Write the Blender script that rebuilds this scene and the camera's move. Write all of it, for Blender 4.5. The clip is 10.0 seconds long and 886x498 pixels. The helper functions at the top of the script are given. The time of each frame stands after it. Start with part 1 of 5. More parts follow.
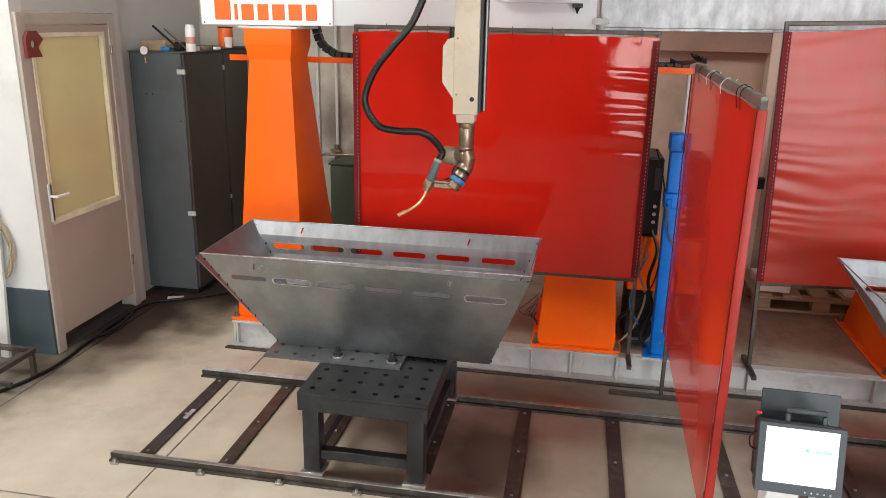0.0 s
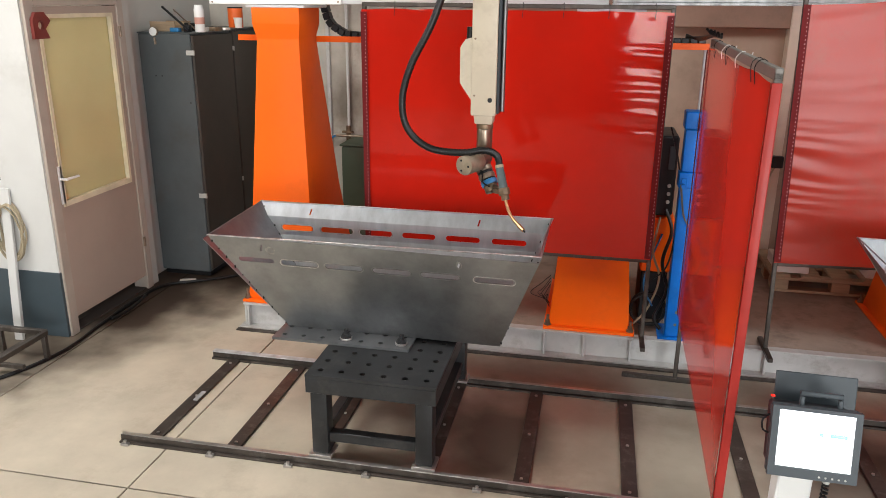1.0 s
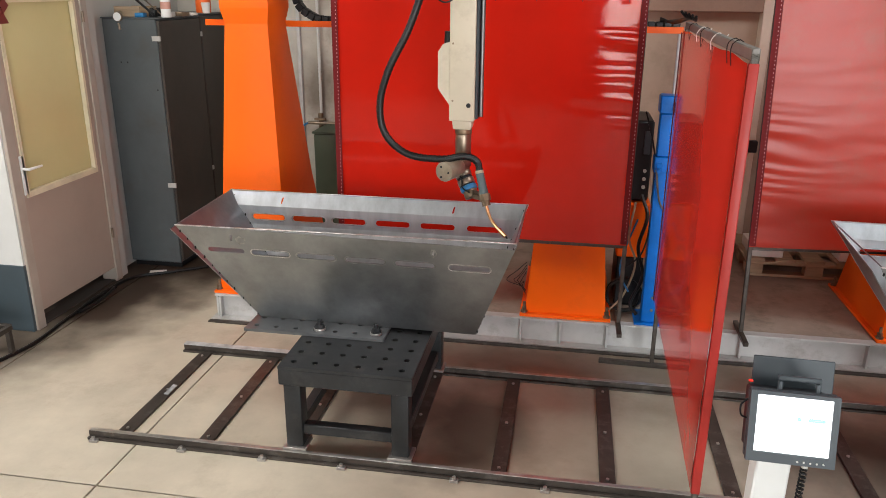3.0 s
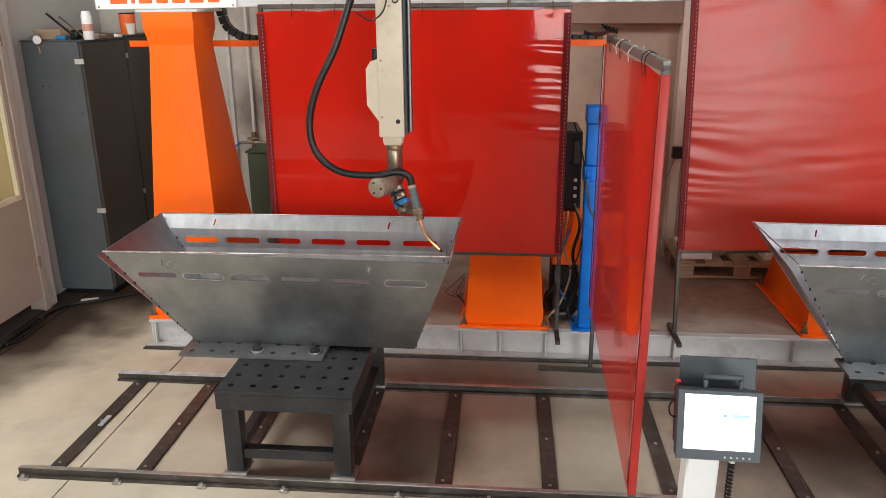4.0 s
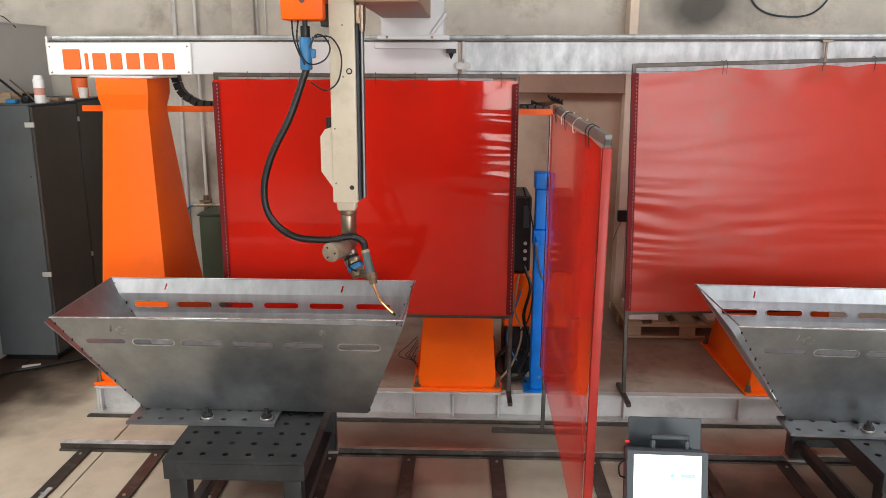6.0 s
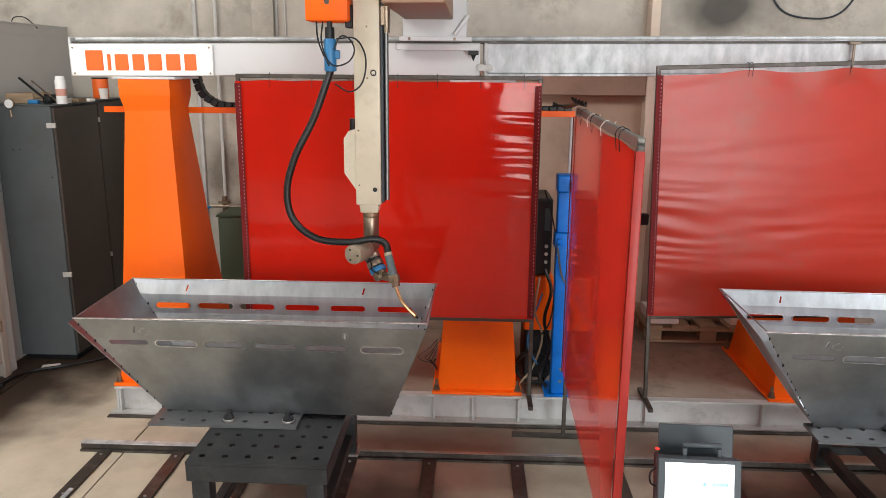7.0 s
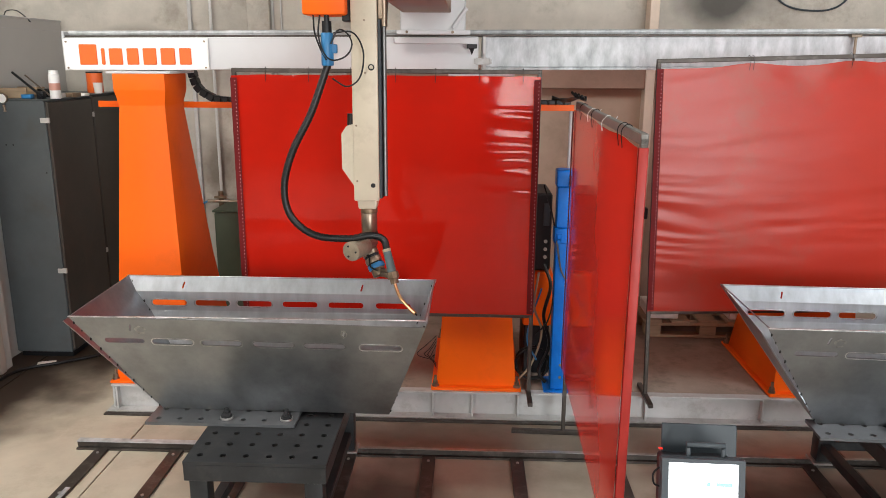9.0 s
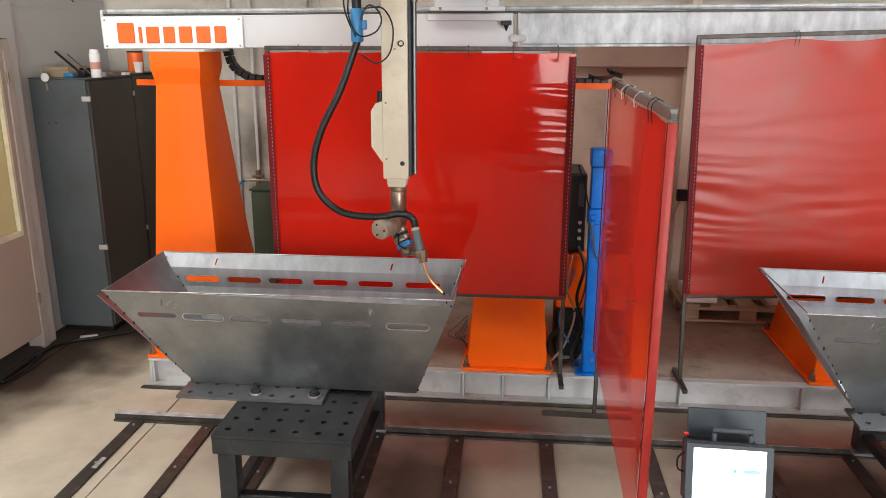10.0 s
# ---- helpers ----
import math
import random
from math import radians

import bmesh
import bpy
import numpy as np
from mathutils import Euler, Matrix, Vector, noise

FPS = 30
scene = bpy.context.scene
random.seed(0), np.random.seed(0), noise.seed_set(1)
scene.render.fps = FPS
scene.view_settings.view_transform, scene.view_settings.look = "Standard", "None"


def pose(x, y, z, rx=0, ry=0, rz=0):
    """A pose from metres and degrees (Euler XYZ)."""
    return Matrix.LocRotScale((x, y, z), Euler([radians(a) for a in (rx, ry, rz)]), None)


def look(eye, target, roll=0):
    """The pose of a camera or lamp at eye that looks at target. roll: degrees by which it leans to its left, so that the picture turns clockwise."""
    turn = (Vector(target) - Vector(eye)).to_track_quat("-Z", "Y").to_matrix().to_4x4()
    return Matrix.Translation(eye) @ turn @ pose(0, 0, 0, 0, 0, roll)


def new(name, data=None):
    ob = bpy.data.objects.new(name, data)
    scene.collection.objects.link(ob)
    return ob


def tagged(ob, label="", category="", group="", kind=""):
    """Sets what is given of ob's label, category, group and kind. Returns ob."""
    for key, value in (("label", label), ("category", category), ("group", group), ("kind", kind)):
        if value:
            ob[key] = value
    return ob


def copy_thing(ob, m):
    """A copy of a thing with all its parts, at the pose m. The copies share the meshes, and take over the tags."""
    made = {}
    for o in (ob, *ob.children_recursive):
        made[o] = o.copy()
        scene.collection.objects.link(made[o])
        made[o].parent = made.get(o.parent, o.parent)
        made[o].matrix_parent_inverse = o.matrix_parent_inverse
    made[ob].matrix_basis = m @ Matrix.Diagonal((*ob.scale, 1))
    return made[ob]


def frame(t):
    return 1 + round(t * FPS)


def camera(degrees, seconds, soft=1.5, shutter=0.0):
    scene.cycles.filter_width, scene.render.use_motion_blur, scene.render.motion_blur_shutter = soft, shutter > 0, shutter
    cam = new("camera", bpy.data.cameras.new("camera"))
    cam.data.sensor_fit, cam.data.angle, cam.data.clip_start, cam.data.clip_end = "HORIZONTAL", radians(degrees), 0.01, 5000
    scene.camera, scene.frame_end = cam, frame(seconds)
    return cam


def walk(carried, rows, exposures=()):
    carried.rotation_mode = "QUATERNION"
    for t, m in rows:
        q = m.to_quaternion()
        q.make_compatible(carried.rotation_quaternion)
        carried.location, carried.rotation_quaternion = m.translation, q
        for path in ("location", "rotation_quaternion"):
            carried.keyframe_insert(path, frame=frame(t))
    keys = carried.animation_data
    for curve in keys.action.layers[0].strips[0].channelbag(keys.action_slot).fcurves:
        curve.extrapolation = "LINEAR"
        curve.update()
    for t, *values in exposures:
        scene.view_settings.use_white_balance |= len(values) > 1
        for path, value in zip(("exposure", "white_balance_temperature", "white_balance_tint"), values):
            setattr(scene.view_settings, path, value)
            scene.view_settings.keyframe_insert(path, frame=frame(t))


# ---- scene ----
cam = camera(60.3, 10.0, soft=0.8)
PATH = [
    (0, (0.082, -0.002, 2.123), (-0.25, 1.884, 1.546), 1.2),
    (0.5, (0.116, 0.017, 2.118), (-0.264, 1.885, 1.512), 0.7),
    (1, (0.115, 0.052, 2.1), (-0.259, 1.916, 1.479), 0.6),
    (1.5, (0.104, 0.079, 2.09), (-0.236, 1.946, 1.456), 0.6),
    (2, (0.096, 0.098, 2.085), (-0.231, 1.96, 1.431), 0.7),
    (3.5, (0.135, 0.107, 2.078), (-0.142, 1.982, 1.439), 0.1),
    (4, (0.162, 0.097, 2.09), (-0.008, 1.992, 1.474), -0.4),
    (4.5, (0.185, 0.087, 2.098), (0.129, 1.999, 1.515), -0.6),
    (5, (0.182, 0.063, 2.115), (0.17, 1.991, 1.583), -0.4),
    (5.5, (0.169, 0.041, 2.124), (0.144, 1.984, 1.65), 0.0),
    (7, (0.104, 0.068, 2.125), (0.027, 2.013, 1.663), 0.5),
    (7.5, (0.034, 0.083, 2.123), (-0.019, 2.026, 1.649), 0.1),
    (8, (0.004, 0.089, 2.109), (-0.014, 2.031, 1.63), 0.1),
    (8.5, (0.032, 0.095, 2.128), (0.008, 2.036, 1.646), 0.4),
    (9, (0.091, 0.106, 2.134), (0.023, 2.047, 1.653), 0.4),
    (9.5, (0.138, 0.115, 2.113), (0.01, 2.049, 1.62), 0.4),
    (10, (0.155, 0.139, 2.109), (-0.024, 2.061, 1.584), 0.2),
]
walk(cam, [(t, look(eye, target, roll)) for t, eye, target, roll in PATH])

# ---------------------------------------------------------------- light
world = bpy.data.worlds.new("sky")
scene.world = world
world.use_nodes = True
_wn = world.node_tree.nodes
_sky = _wn.new("ShaderNodeTexSky")
_sky.sky_type = "NISHITA"
_sky.sun_disc = False
_sky.sun_elevation, _sky.sun_rotation = radians(38), radians(200)
world.node_tree.links.new(_sky.outputs[0], _wn["Background"].inputs[0])
_wn["Background"].inputs[1].default_value = 0.12


def daylight_lamp(name, place, target, w, h, power, color=(1.0, 0.97, 0.92)):
    """A daylight area lamp, in a window opening or under the closed ceiling."""
    d = bpy.data.lights.new(name, "AREA")
    d.shape, d.size, d.size_y, d.energy, d.color = "RECTANGLE", w, h, power, color
    ob = new(name, d)
    ob.matrix_world = look(place, target)
    return ob


# Assumed skylights, no opening in the ceiling; the right one is added fill.
daylight_lamp("assumed_skylight", (-2.7, 2.4, 4.9), (-1.9, 2.6, 0), 1.3, 6.4, 390)
daylight_lamp("assumed_skylight", (3.4, 2.2, 4.9), (3.0, 2.4, 0), 1.3, 6.0, 300, (0.94, 0.975, 1.0))
daylight_lamp("daylight_front", (1.25, -7.2, 1.6), (1.25, 0, 1.6), 1.3, 1.5, 75)
# Fill through an assumed, unseen window on the left.
daylight_lamp("daylight_front", (-3.6, -7.2, 3.1), (-3.0, 0, 1.8), 3.2, 1.5, 240)
daylight_lamp("daylight_gate", (4.0, -7.2, 1.75), (2.6, 0, 1.4), 3.0, 3.0, 600, (0.94, 0.975, 1.0))
# Weak fill added through an unseen side window.
daylight_lamp("fill_side", (-7.15, 0.6, 2.4), (0, 0.9, 1.4), 3.6, 1.9, 30)
scene.view_settings.exposure = 0.09


# ---------------------------------------------------------------- materials
def mat(name, color, rough=0.5, metal=0.0, var=0.15, scale=6.0, bump=0.0, bump_scale=60.0, dirt=None, dirt_amount=0.0,
        dirt_scale=3.0, coat=0.0, rough_var=0.1, stretch=(1, 1, 1), island=0.0, spec=0.5):
    m = bpy.data.materials.new(name)
    m.use_nodes = True
    nt = m.node_tree
    n, lk = nt.nodes, nt.links.new
    b = n["Principled BSDF"]
    b.inputs["Metallic"].default_value = metal
    b.inputs["Coat Weight"].default_value = coat
    b.inputs["Specular IOR Level"].default_value = spec
    b.inputs["Coat Roughness"].default_value = 0.06
    tc = n.new("ShaderNodeTexCoord")
    mp = n.new("ShaderNodeMapping")
    mp.inputs["Scale"].default_value = stretch
    lk(tc.outputs["Object"], mp.inputs[0])
    big = n.new("ShaderNodeTexNoise")
    big.inputs["Scale"].default_value = scale
    big.inputs["Detail"].default_value = 8
    big.inputs["Roughness"].default_value = 0.62
    lk(mp.outputs[0], big.inputs["Vector"])
    ramp = n.new("ShaderNodeValToRGB")
    c = Vector(color)
    ramp.color_ramp.elements[0].position, ramp.color_ramp.elements[1].position = 0.3, 0.7
    ramp.color_ramp.elements[0].color = (*(c * (1 - var)), 1)
    ramp.color_ramp.elements[1].color = (*[min(1, v * (1 + var)) for v in c], 1)
    lk(big.outputs[0], ramp.inputs[0])
    out = ramp.outputs[0]
    if dirt is not None:
        dn = n.new("ShaderNodeTexNoise")
        dn.inputs["Scale"].default_value = dirt_scale
        dn.inputs["Detail"].default_value = 10
        dn.inputs["Roughness"].default_value = 0.7
        lk(mp.outputs[0], dn.inputs["Vector"])
        dr = n.new("ShaderNodeValToRGB")
        dr.color_ramp.elements[0].position, dr.color_ramp.elements[1].position = 0.52, 0.72
        dr.color_ramp.elements[0].color = (0, 0, 0, 1)
        dr.color_ramp.elements[1].color = (dirt_amount,) * 3 + (1,)
        lk(dn.outputs[0], dr.inputs[0])
        mx = n.new("ShaderNodeMix")
        mx.data_type = "RGBA"
        lk(dr.outputs[0], mx.inputs[0])
        lk(out, mx.inputs[6])
        mx.inputs[7].default_value = (*dirt, 1)
        out = mx.outputs[2]
    if island:
        oi = n.new("ShaderNodeObjectInfo")
        hs = n.new("ShaderNodeHueSaturation")
        mr = n.new("ShaderNodeMapRange")
        mr.inputs[3].default_value, mr.inputs[4].default_value = 1 - island, 1 + island
        lk(oi.outputs["Random"], mr.inputs[0])
        lk(mr.outputs[0], hs.inputs["Value"])
        lk(out, hs.inputs["Color"])
        out = hs.outputs[0]
    lk(out, b.inputs["Base Color"])
    rr = n.new("ShaderNodeMapRange")
    rr.inputs[3].default_value, rr.inputs[4].default_value = max(0.03, rough - rough_var), min(1, rough + rough_var)
    lk(big.outputs[0], rr.inputs[0])
    lk(rr.outputs[0], b.inputs["Roughness"])
    if bump:
        fine = n.new("ShaderNodeTexNoise")
        fine.inputs["Scale"].default_value = bump_scale
        fine.inputs["Detail"].default_value = 6
        lk(mp.outputs[0], fine.inputs["Vector"])
        bp = n.new("ShaderNodeBump")
        bp.inputs["Strength"].default_value = bump
        bp.inputs["Distance"].default_value = 0.004
        lk(fine.outputs[0], bp.inputs["Height"])
        lk(bp.outputs[0], b.inputs["Normal"])
    return m


def emit_mat(name, color, strength):
    m = mat(name, color, 0.2, var=0.0)
    b = m.node_tree.nodes["Principled BSDF"]
    b.inputs["Emission Color"].default_value = (*color, 1)
    b.inputs["Emission Strength"].default_value = strength
    return m


def vinyl(name, color, see, rough, spec=0.5, trans=0.35, coat=0.0, dirt=None, dirt_amount=0.0):
    """Soft red welding vinyl: glossy, lets a part of the light through."""
    m = mat(name, color, rough, var=0.08, scale=2.5, bump=0.03, bump_scale=25, coat=coat, rough_var=0.03, spec=spec, dirt=dirt, dirt_amount=dirt_amount, dirt_scale=1.3)
    n, lk = m.node_tree.nodes, m.node_tree.links.new
    tr = n.new("ShaderNodeBsdfTransparent")
    tr.inputs[0].default_value = (0.95, 0.06, 0.03, 1)
    tl = n.new("ShaderNodeBsdfTranslucent")
    tl.inputs[0].default_value = (0.75, 0.03, 0.02, 1)
    m1, m2 = n.new("ShaderNodeMixShader"), n.new("ShaderNodeMixShader")
    m1.inputs[0].default_value, m2.inputs[0].default_value = trans, see
    lk(n["Principled BSDF"].outputs[0], m1.inputs[1])
    lk(tl.outputs[0], m1.inputs[2])
    lk(m1.outputs[0], m2.inputs[1])
    lk(tr.outputs[0], m2.inputs[2])
    lk(m2.outputs[0], n["Material Output"].inputs[0])
    return m


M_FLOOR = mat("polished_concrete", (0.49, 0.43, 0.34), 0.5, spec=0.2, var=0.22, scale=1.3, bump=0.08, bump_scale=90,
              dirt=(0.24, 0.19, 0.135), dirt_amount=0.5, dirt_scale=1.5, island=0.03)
M_JOINT = mat("joint_filler", (0.06, 0.05, 0.045), 0.9)
M_SLAB = mat("plinth_concrete", (0.3, 0.235, 0.19), 0.7, var=0.22, scale=4, bump=0.2, dirt=(0.12, 0.09, 0.07), dirt_amount=0.7, dirt_scale=5)
M_WALL = mat("wall_concrete", (0.47, 0.432, 0.375), 0.85, var=0.2, scale=2.6, bump=0.35, bump_scale=35, dirt=(0.2, 0.16, 0.12), dirt_amount=0.8, dirt_scale=1.9)


def add_stain_and_shade(m, centre, size, color, amount=0.85):
    """A soft patch of its own shape round a place on the object: sooty stain, grime, painted shade."""
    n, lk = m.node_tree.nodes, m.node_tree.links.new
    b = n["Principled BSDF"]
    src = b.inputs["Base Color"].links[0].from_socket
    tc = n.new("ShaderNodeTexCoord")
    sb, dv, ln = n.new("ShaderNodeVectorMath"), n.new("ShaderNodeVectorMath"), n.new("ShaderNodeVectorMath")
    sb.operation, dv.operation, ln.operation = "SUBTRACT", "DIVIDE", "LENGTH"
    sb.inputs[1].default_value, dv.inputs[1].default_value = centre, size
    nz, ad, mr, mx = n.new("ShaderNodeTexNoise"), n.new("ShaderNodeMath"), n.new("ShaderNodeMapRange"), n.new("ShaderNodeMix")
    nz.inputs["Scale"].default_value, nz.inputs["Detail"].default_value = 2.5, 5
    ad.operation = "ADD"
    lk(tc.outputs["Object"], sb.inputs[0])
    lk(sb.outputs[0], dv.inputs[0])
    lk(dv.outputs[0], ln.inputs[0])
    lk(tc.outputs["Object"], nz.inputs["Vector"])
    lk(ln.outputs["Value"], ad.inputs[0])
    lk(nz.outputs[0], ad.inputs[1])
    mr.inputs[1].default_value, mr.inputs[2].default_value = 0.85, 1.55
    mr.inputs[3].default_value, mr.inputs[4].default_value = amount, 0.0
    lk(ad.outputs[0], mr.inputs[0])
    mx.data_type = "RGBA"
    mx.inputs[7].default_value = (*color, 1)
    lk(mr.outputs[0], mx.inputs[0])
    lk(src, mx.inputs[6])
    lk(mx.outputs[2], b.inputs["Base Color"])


add_stain_and_shade(M_WALL, (2.06, 0, 2.6), (0.42, 1, 0.3), (0.035, 0.033, 0.03))
for _c, _s in (((-2.02, 0, 1.3), (0.2, 1, 0.35)), ((-1.7, 0, 0.95), (0.25, 1, 0.2)), ((-1.75, 0, 1.75), (0.12, 1, 0.3)), ((-2.6, 0, 2.2), (0.5, 1, 0.2)), ((0.8, 0, 2.85), (0.5, 1, 0.15))):
    add_stain_and_shade(M_WALL, _c, _s, (0.1, 0.075, 0.055), 0.7)
# Door grime, plus painted shade of booth, cabinets, hopper and red curtain.
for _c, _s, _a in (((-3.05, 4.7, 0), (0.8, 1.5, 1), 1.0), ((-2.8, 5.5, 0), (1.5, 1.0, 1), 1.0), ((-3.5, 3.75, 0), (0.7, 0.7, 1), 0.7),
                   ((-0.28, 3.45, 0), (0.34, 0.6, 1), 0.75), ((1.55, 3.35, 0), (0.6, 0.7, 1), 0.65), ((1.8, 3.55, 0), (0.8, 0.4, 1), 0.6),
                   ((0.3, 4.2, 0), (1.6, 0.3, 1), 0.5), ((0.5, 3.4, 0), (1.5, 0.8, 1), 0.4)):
    add_stain_and_shade(M_FLOOR, _c, _s, (0.045, 0.031, 0.023), _a)
M_BRWALL = mat("brown_lower_wall", (0.4, 0.285, 0.215), 0.8, var=0.12, scale=2.5, bump=0.2, bump_scale=35, dirt=(0.2, 0.15, 0.11), dirt_amount=0.5)
M_PAINTW = mat("white_wall_paint", (0.56, 0.555, 0.54), 0.6, var=0.06, scale=2, bump=0.06, dirt=(0.42, 0.4, 0.37), dirt_amount=0.4)
M_PARTITION = mat("grey_partition_paint", (0.46, 0.45, 0.425), 0.55, var=0.05, scale=2, bump=0.03)
M_DADO = mat("slate_dado_paint", (0.045, 0.064, 0.077), 0.5, var=0.15, scale=3, dirt=(0.04, 0.05, 0.055), dirt_amount=0.5)
M_DOOR = mat("door_paint", (0.39, 0.31, 0.26), 0.45, var=0.06, scale=3, bump=0.04, dirt=(0.3, 0.23, 0.18), dirt_amount=0.35)
M_FRAME = mat("door_frame_paint", (0.41, 0.35, 0.3), 0.5, var=0.08, scale=5, dirt=(0.33, 0.28, 0.24), dirt_amount=0.5)
M_GLASSY = mat("frosted_yellow_glass", (0.97, 0.87, 0.5), 0.1, var=0.06, scale=1.0, rough_var=0.05)
M_GLASSY.node_tree.nodes["Principled BSDF"].inputs["Transmission Weight"].default_value = 0.5
M_GLASSY.node_tree.nodes["Principled BSDF"].inputs["IOR"].default_value = 1.2
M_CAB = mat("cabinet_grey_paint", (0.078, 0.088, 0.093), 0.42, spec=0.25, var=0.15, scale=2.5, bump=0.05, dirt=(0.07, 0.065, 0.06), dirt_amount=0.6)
# Cabinet grey darkened for the side turned from the light, browned by dirt.
M_CAB_SHADED = mat("shaded_cabinet_door", (0.05, 0.044, 0.039), 0.42, spec=0.25, var=0.25, scale=2.5, dirt=(0.09, 0.06, 0.045), dirt_amount=0.5)
M_TAB = mat("pale_hinge_plate", (0.45, 0.44, 0.42), 0.5)
M_ORANGE = mat("orange_paint", (0.92, 0.13, 0.004), 0.45, spec=0.22, var=0.05, scale=2.0, bump=0.03, dirt=(0.55, 0.09, 0.015), dirt_amount=0.35, dirt_scale=4)
M_BLUE = mat("blue_paint", (0.001, 0.12, 0.47), 0.38, spec=0.2, var=0.2, scale=5, dirt=(0.2, 0.3, 0.45), dirt_amount=0.1, dirt_scale=22)
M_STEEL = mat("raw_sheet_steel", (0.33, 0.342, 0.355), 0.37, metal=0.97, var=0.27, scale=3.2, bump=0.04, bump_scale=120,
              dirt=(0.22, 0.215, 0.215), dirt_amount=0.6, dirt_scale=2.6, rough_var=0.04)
# The same sheet steel made lighter, as if lit, for the hopper's back.
M_STEEL_LIT = mat("lit_sheet_steel", (0.6, 0.62, 0.65), 0.31, metal=0.9, var=0.16, scale=5, stretch=(3, 3, 0.5), rough_var=0.02)
M_GRIND_GLINT = mat("ground_and_glint_steel", (0.6, 0.6, 0.61), 0.34, metal=0.95, var=0.5, scale=22, rough_var=0.03)
M_SCUFF = mat("scuffed_sheet_steel", (0.36, 0.365, 0.37), 0.36, metal=0.97, var=0.4, scale=30, rough_var=0.04)
M_TABLE = mat("blackened_steel", (0.035, 0.0365, 0.039), 0.38, spec=0.35, metal=0.4, var=0.25, scale=7, bump=0.06, dirt=(0.11, 0.1, 0.09), dirt_amount=0.4, dirt_scale=6)
M_RAIL = mat("rusty_dark_steel", (0.068, 0.056, 0.048), 0.48, metal=0.5, var=0.3, scale=9, bump=0.15, dirt=(0.22, 0.2, 0.18), dirt_amount=0.6, dirt_scale=8)
M_RAILTOP = mat("worn_bright_steel", (0.44, 0.42, 0.4), 0.35, metal=0.8, var=0.3, scale=12)
M_GALV = mat("galvanised_steel", (0.44, 0.45, 0.46), 0.55, metal=0.25, var=0.38, scale=13, stretch=(1, 1, 0.45), bump=0.05, rough_var=0.05)
M_BEAM = mat("pale_grey_beam_paint", (0.56, 0.56, 0.57), 0.4, var=0.04, scale=2, dirt=(0.5, 0.49, 0.47), dirt_amount=0.3)
M_CHAN = mat("grey_channel_paint", (0.46, 0.45, 0.44), 0.5, var=0.12, scale=5, dirt=(0.25, 0.22, 0.19), dirt_amount=0.7, dirt_scale=7)
M_ARM = mat("aged_ivory_paint", (0.55, 0.485, 0.375), 0.42, var=0.06, scale=4, bump=0.03, dirt=(0.33, 0.27, 0.19), dirt_amount=0.5, dirt_scale=5)
M_BARE = mat("worn_nickel", (0.26, 0.2, 0.15), 0.35, metal=0.85, var=0.25, scale=20, dirt=(0.2, 0.13, 0.08), dirt_amount=0.6, dirt_scale=18)
M_CAPM = mat("worn_beige_cap", (0.33, 0.27, 0.2), 0.4, metal=0.5, var=0.2, scale=25)
M_BROWN = mat("brown_primer", (0.26, 0.15, 0.1), 0.5, var=0.15)
M_BRONZE = mat("dirty_bronze", (0.2, 0.14, 0.09), 0.45, metal=0.7, var=0.3, scale=30)
M_COPPER = mat("heat_tinted_copper", (0.62, 0.34, 0.17), 0.3, metal=0.95, var=0.2, scale=30)
M_CHROME = mat("chrome_rod", (0.2, 0.2, 0.2), 0.45, metal=1.0, var=0.1, scale=10)
M_RUBBER = mat("black_rubber", (0.005, 0.0055, 0.006), 0.36, spec=0.4, var=0.3, scale=30, bump=0.2, bump_scale=200)
M_BLACK = mat("black_plastic", (0.01, 0.0105, 0.012), 0.42, spec=0.3, var=0.2, scale=8)
M_GREY = mat("slate_grey_plastic", (0.042, 0.052, 0.06), 0.45, spec=0.3, var=0.06, scale=4, bump=0.05, bump_scale=250)
M_GRIP = mat("grey_green_grip", (0.07, 0.1, 0.105), 0.5, var=0.2, scale=25)
M_BLUEP = mat("blue_plastic", (0.02, 0.16, 0.36), 0.4, var=0.1)
M_VINYL = vinyl("red_vinyl", (0.6, 0.016, 0.007), 0.14, 0.06, spec=0.45, trans=0.22)
M_VINYL2 = vinyl("pale_red_vinyl", (0.46, 0.034, 0.017), 0.08, 0.32, spec=0.38, trans=0.22, dirt=(0.29, 0.09, 0.06), dirt_amount=0.8)
M_VINYL3 = vinyl("clear_red_vinyl", (0.66, 0.04, 0.02), 0.08, 0.11, spec=1.0, trans=0.32, coat=0.5)
M_HEM = mat("dark_red_hem", (0.13, 0.008, 0.009), 0.6, spec=0.15)
M_STITCH = mat("lacing", (0.42, 0.2, 0.2), 0.5)
M_VINYLE = mat("wrapped_red_edge", (0.36, 0.028, 0.022), 0.4, spec=0.25, var=0.2)
M_SIGN = mat("white_sign", (0.78, 0.78, 0.77), 0.35, var=0.02)
M_SIGNO = mat("sign_orange", (0.8, 0.13, 0.015), 0.4, var=0.03)
M_WOOD = mat("pallet_wood", (0.34, 0.24, 0.15), 0.7, var=0.25, scale=4, stretch=(1, 8, 8), bump=0.2)
M_POSTW = mat("pale_post_paint", (0.62, 0.5, 0.4), 0.6, var=0.08)
M_GREEN = mat("olive_green_paint", (0.075, 0.1, 0.065), 0.5, var=0.15, dirt=(0.05, 0.05, 0.04), dirt_amount=0.5)
M_WHITE = mat("white_plastic", (0.72, 0.72, 0.71), 0.4, var=0.04)
M_PAPER = mat("paper_white", (0.75, 0.72, 0.68), 0.7, var=0.05)
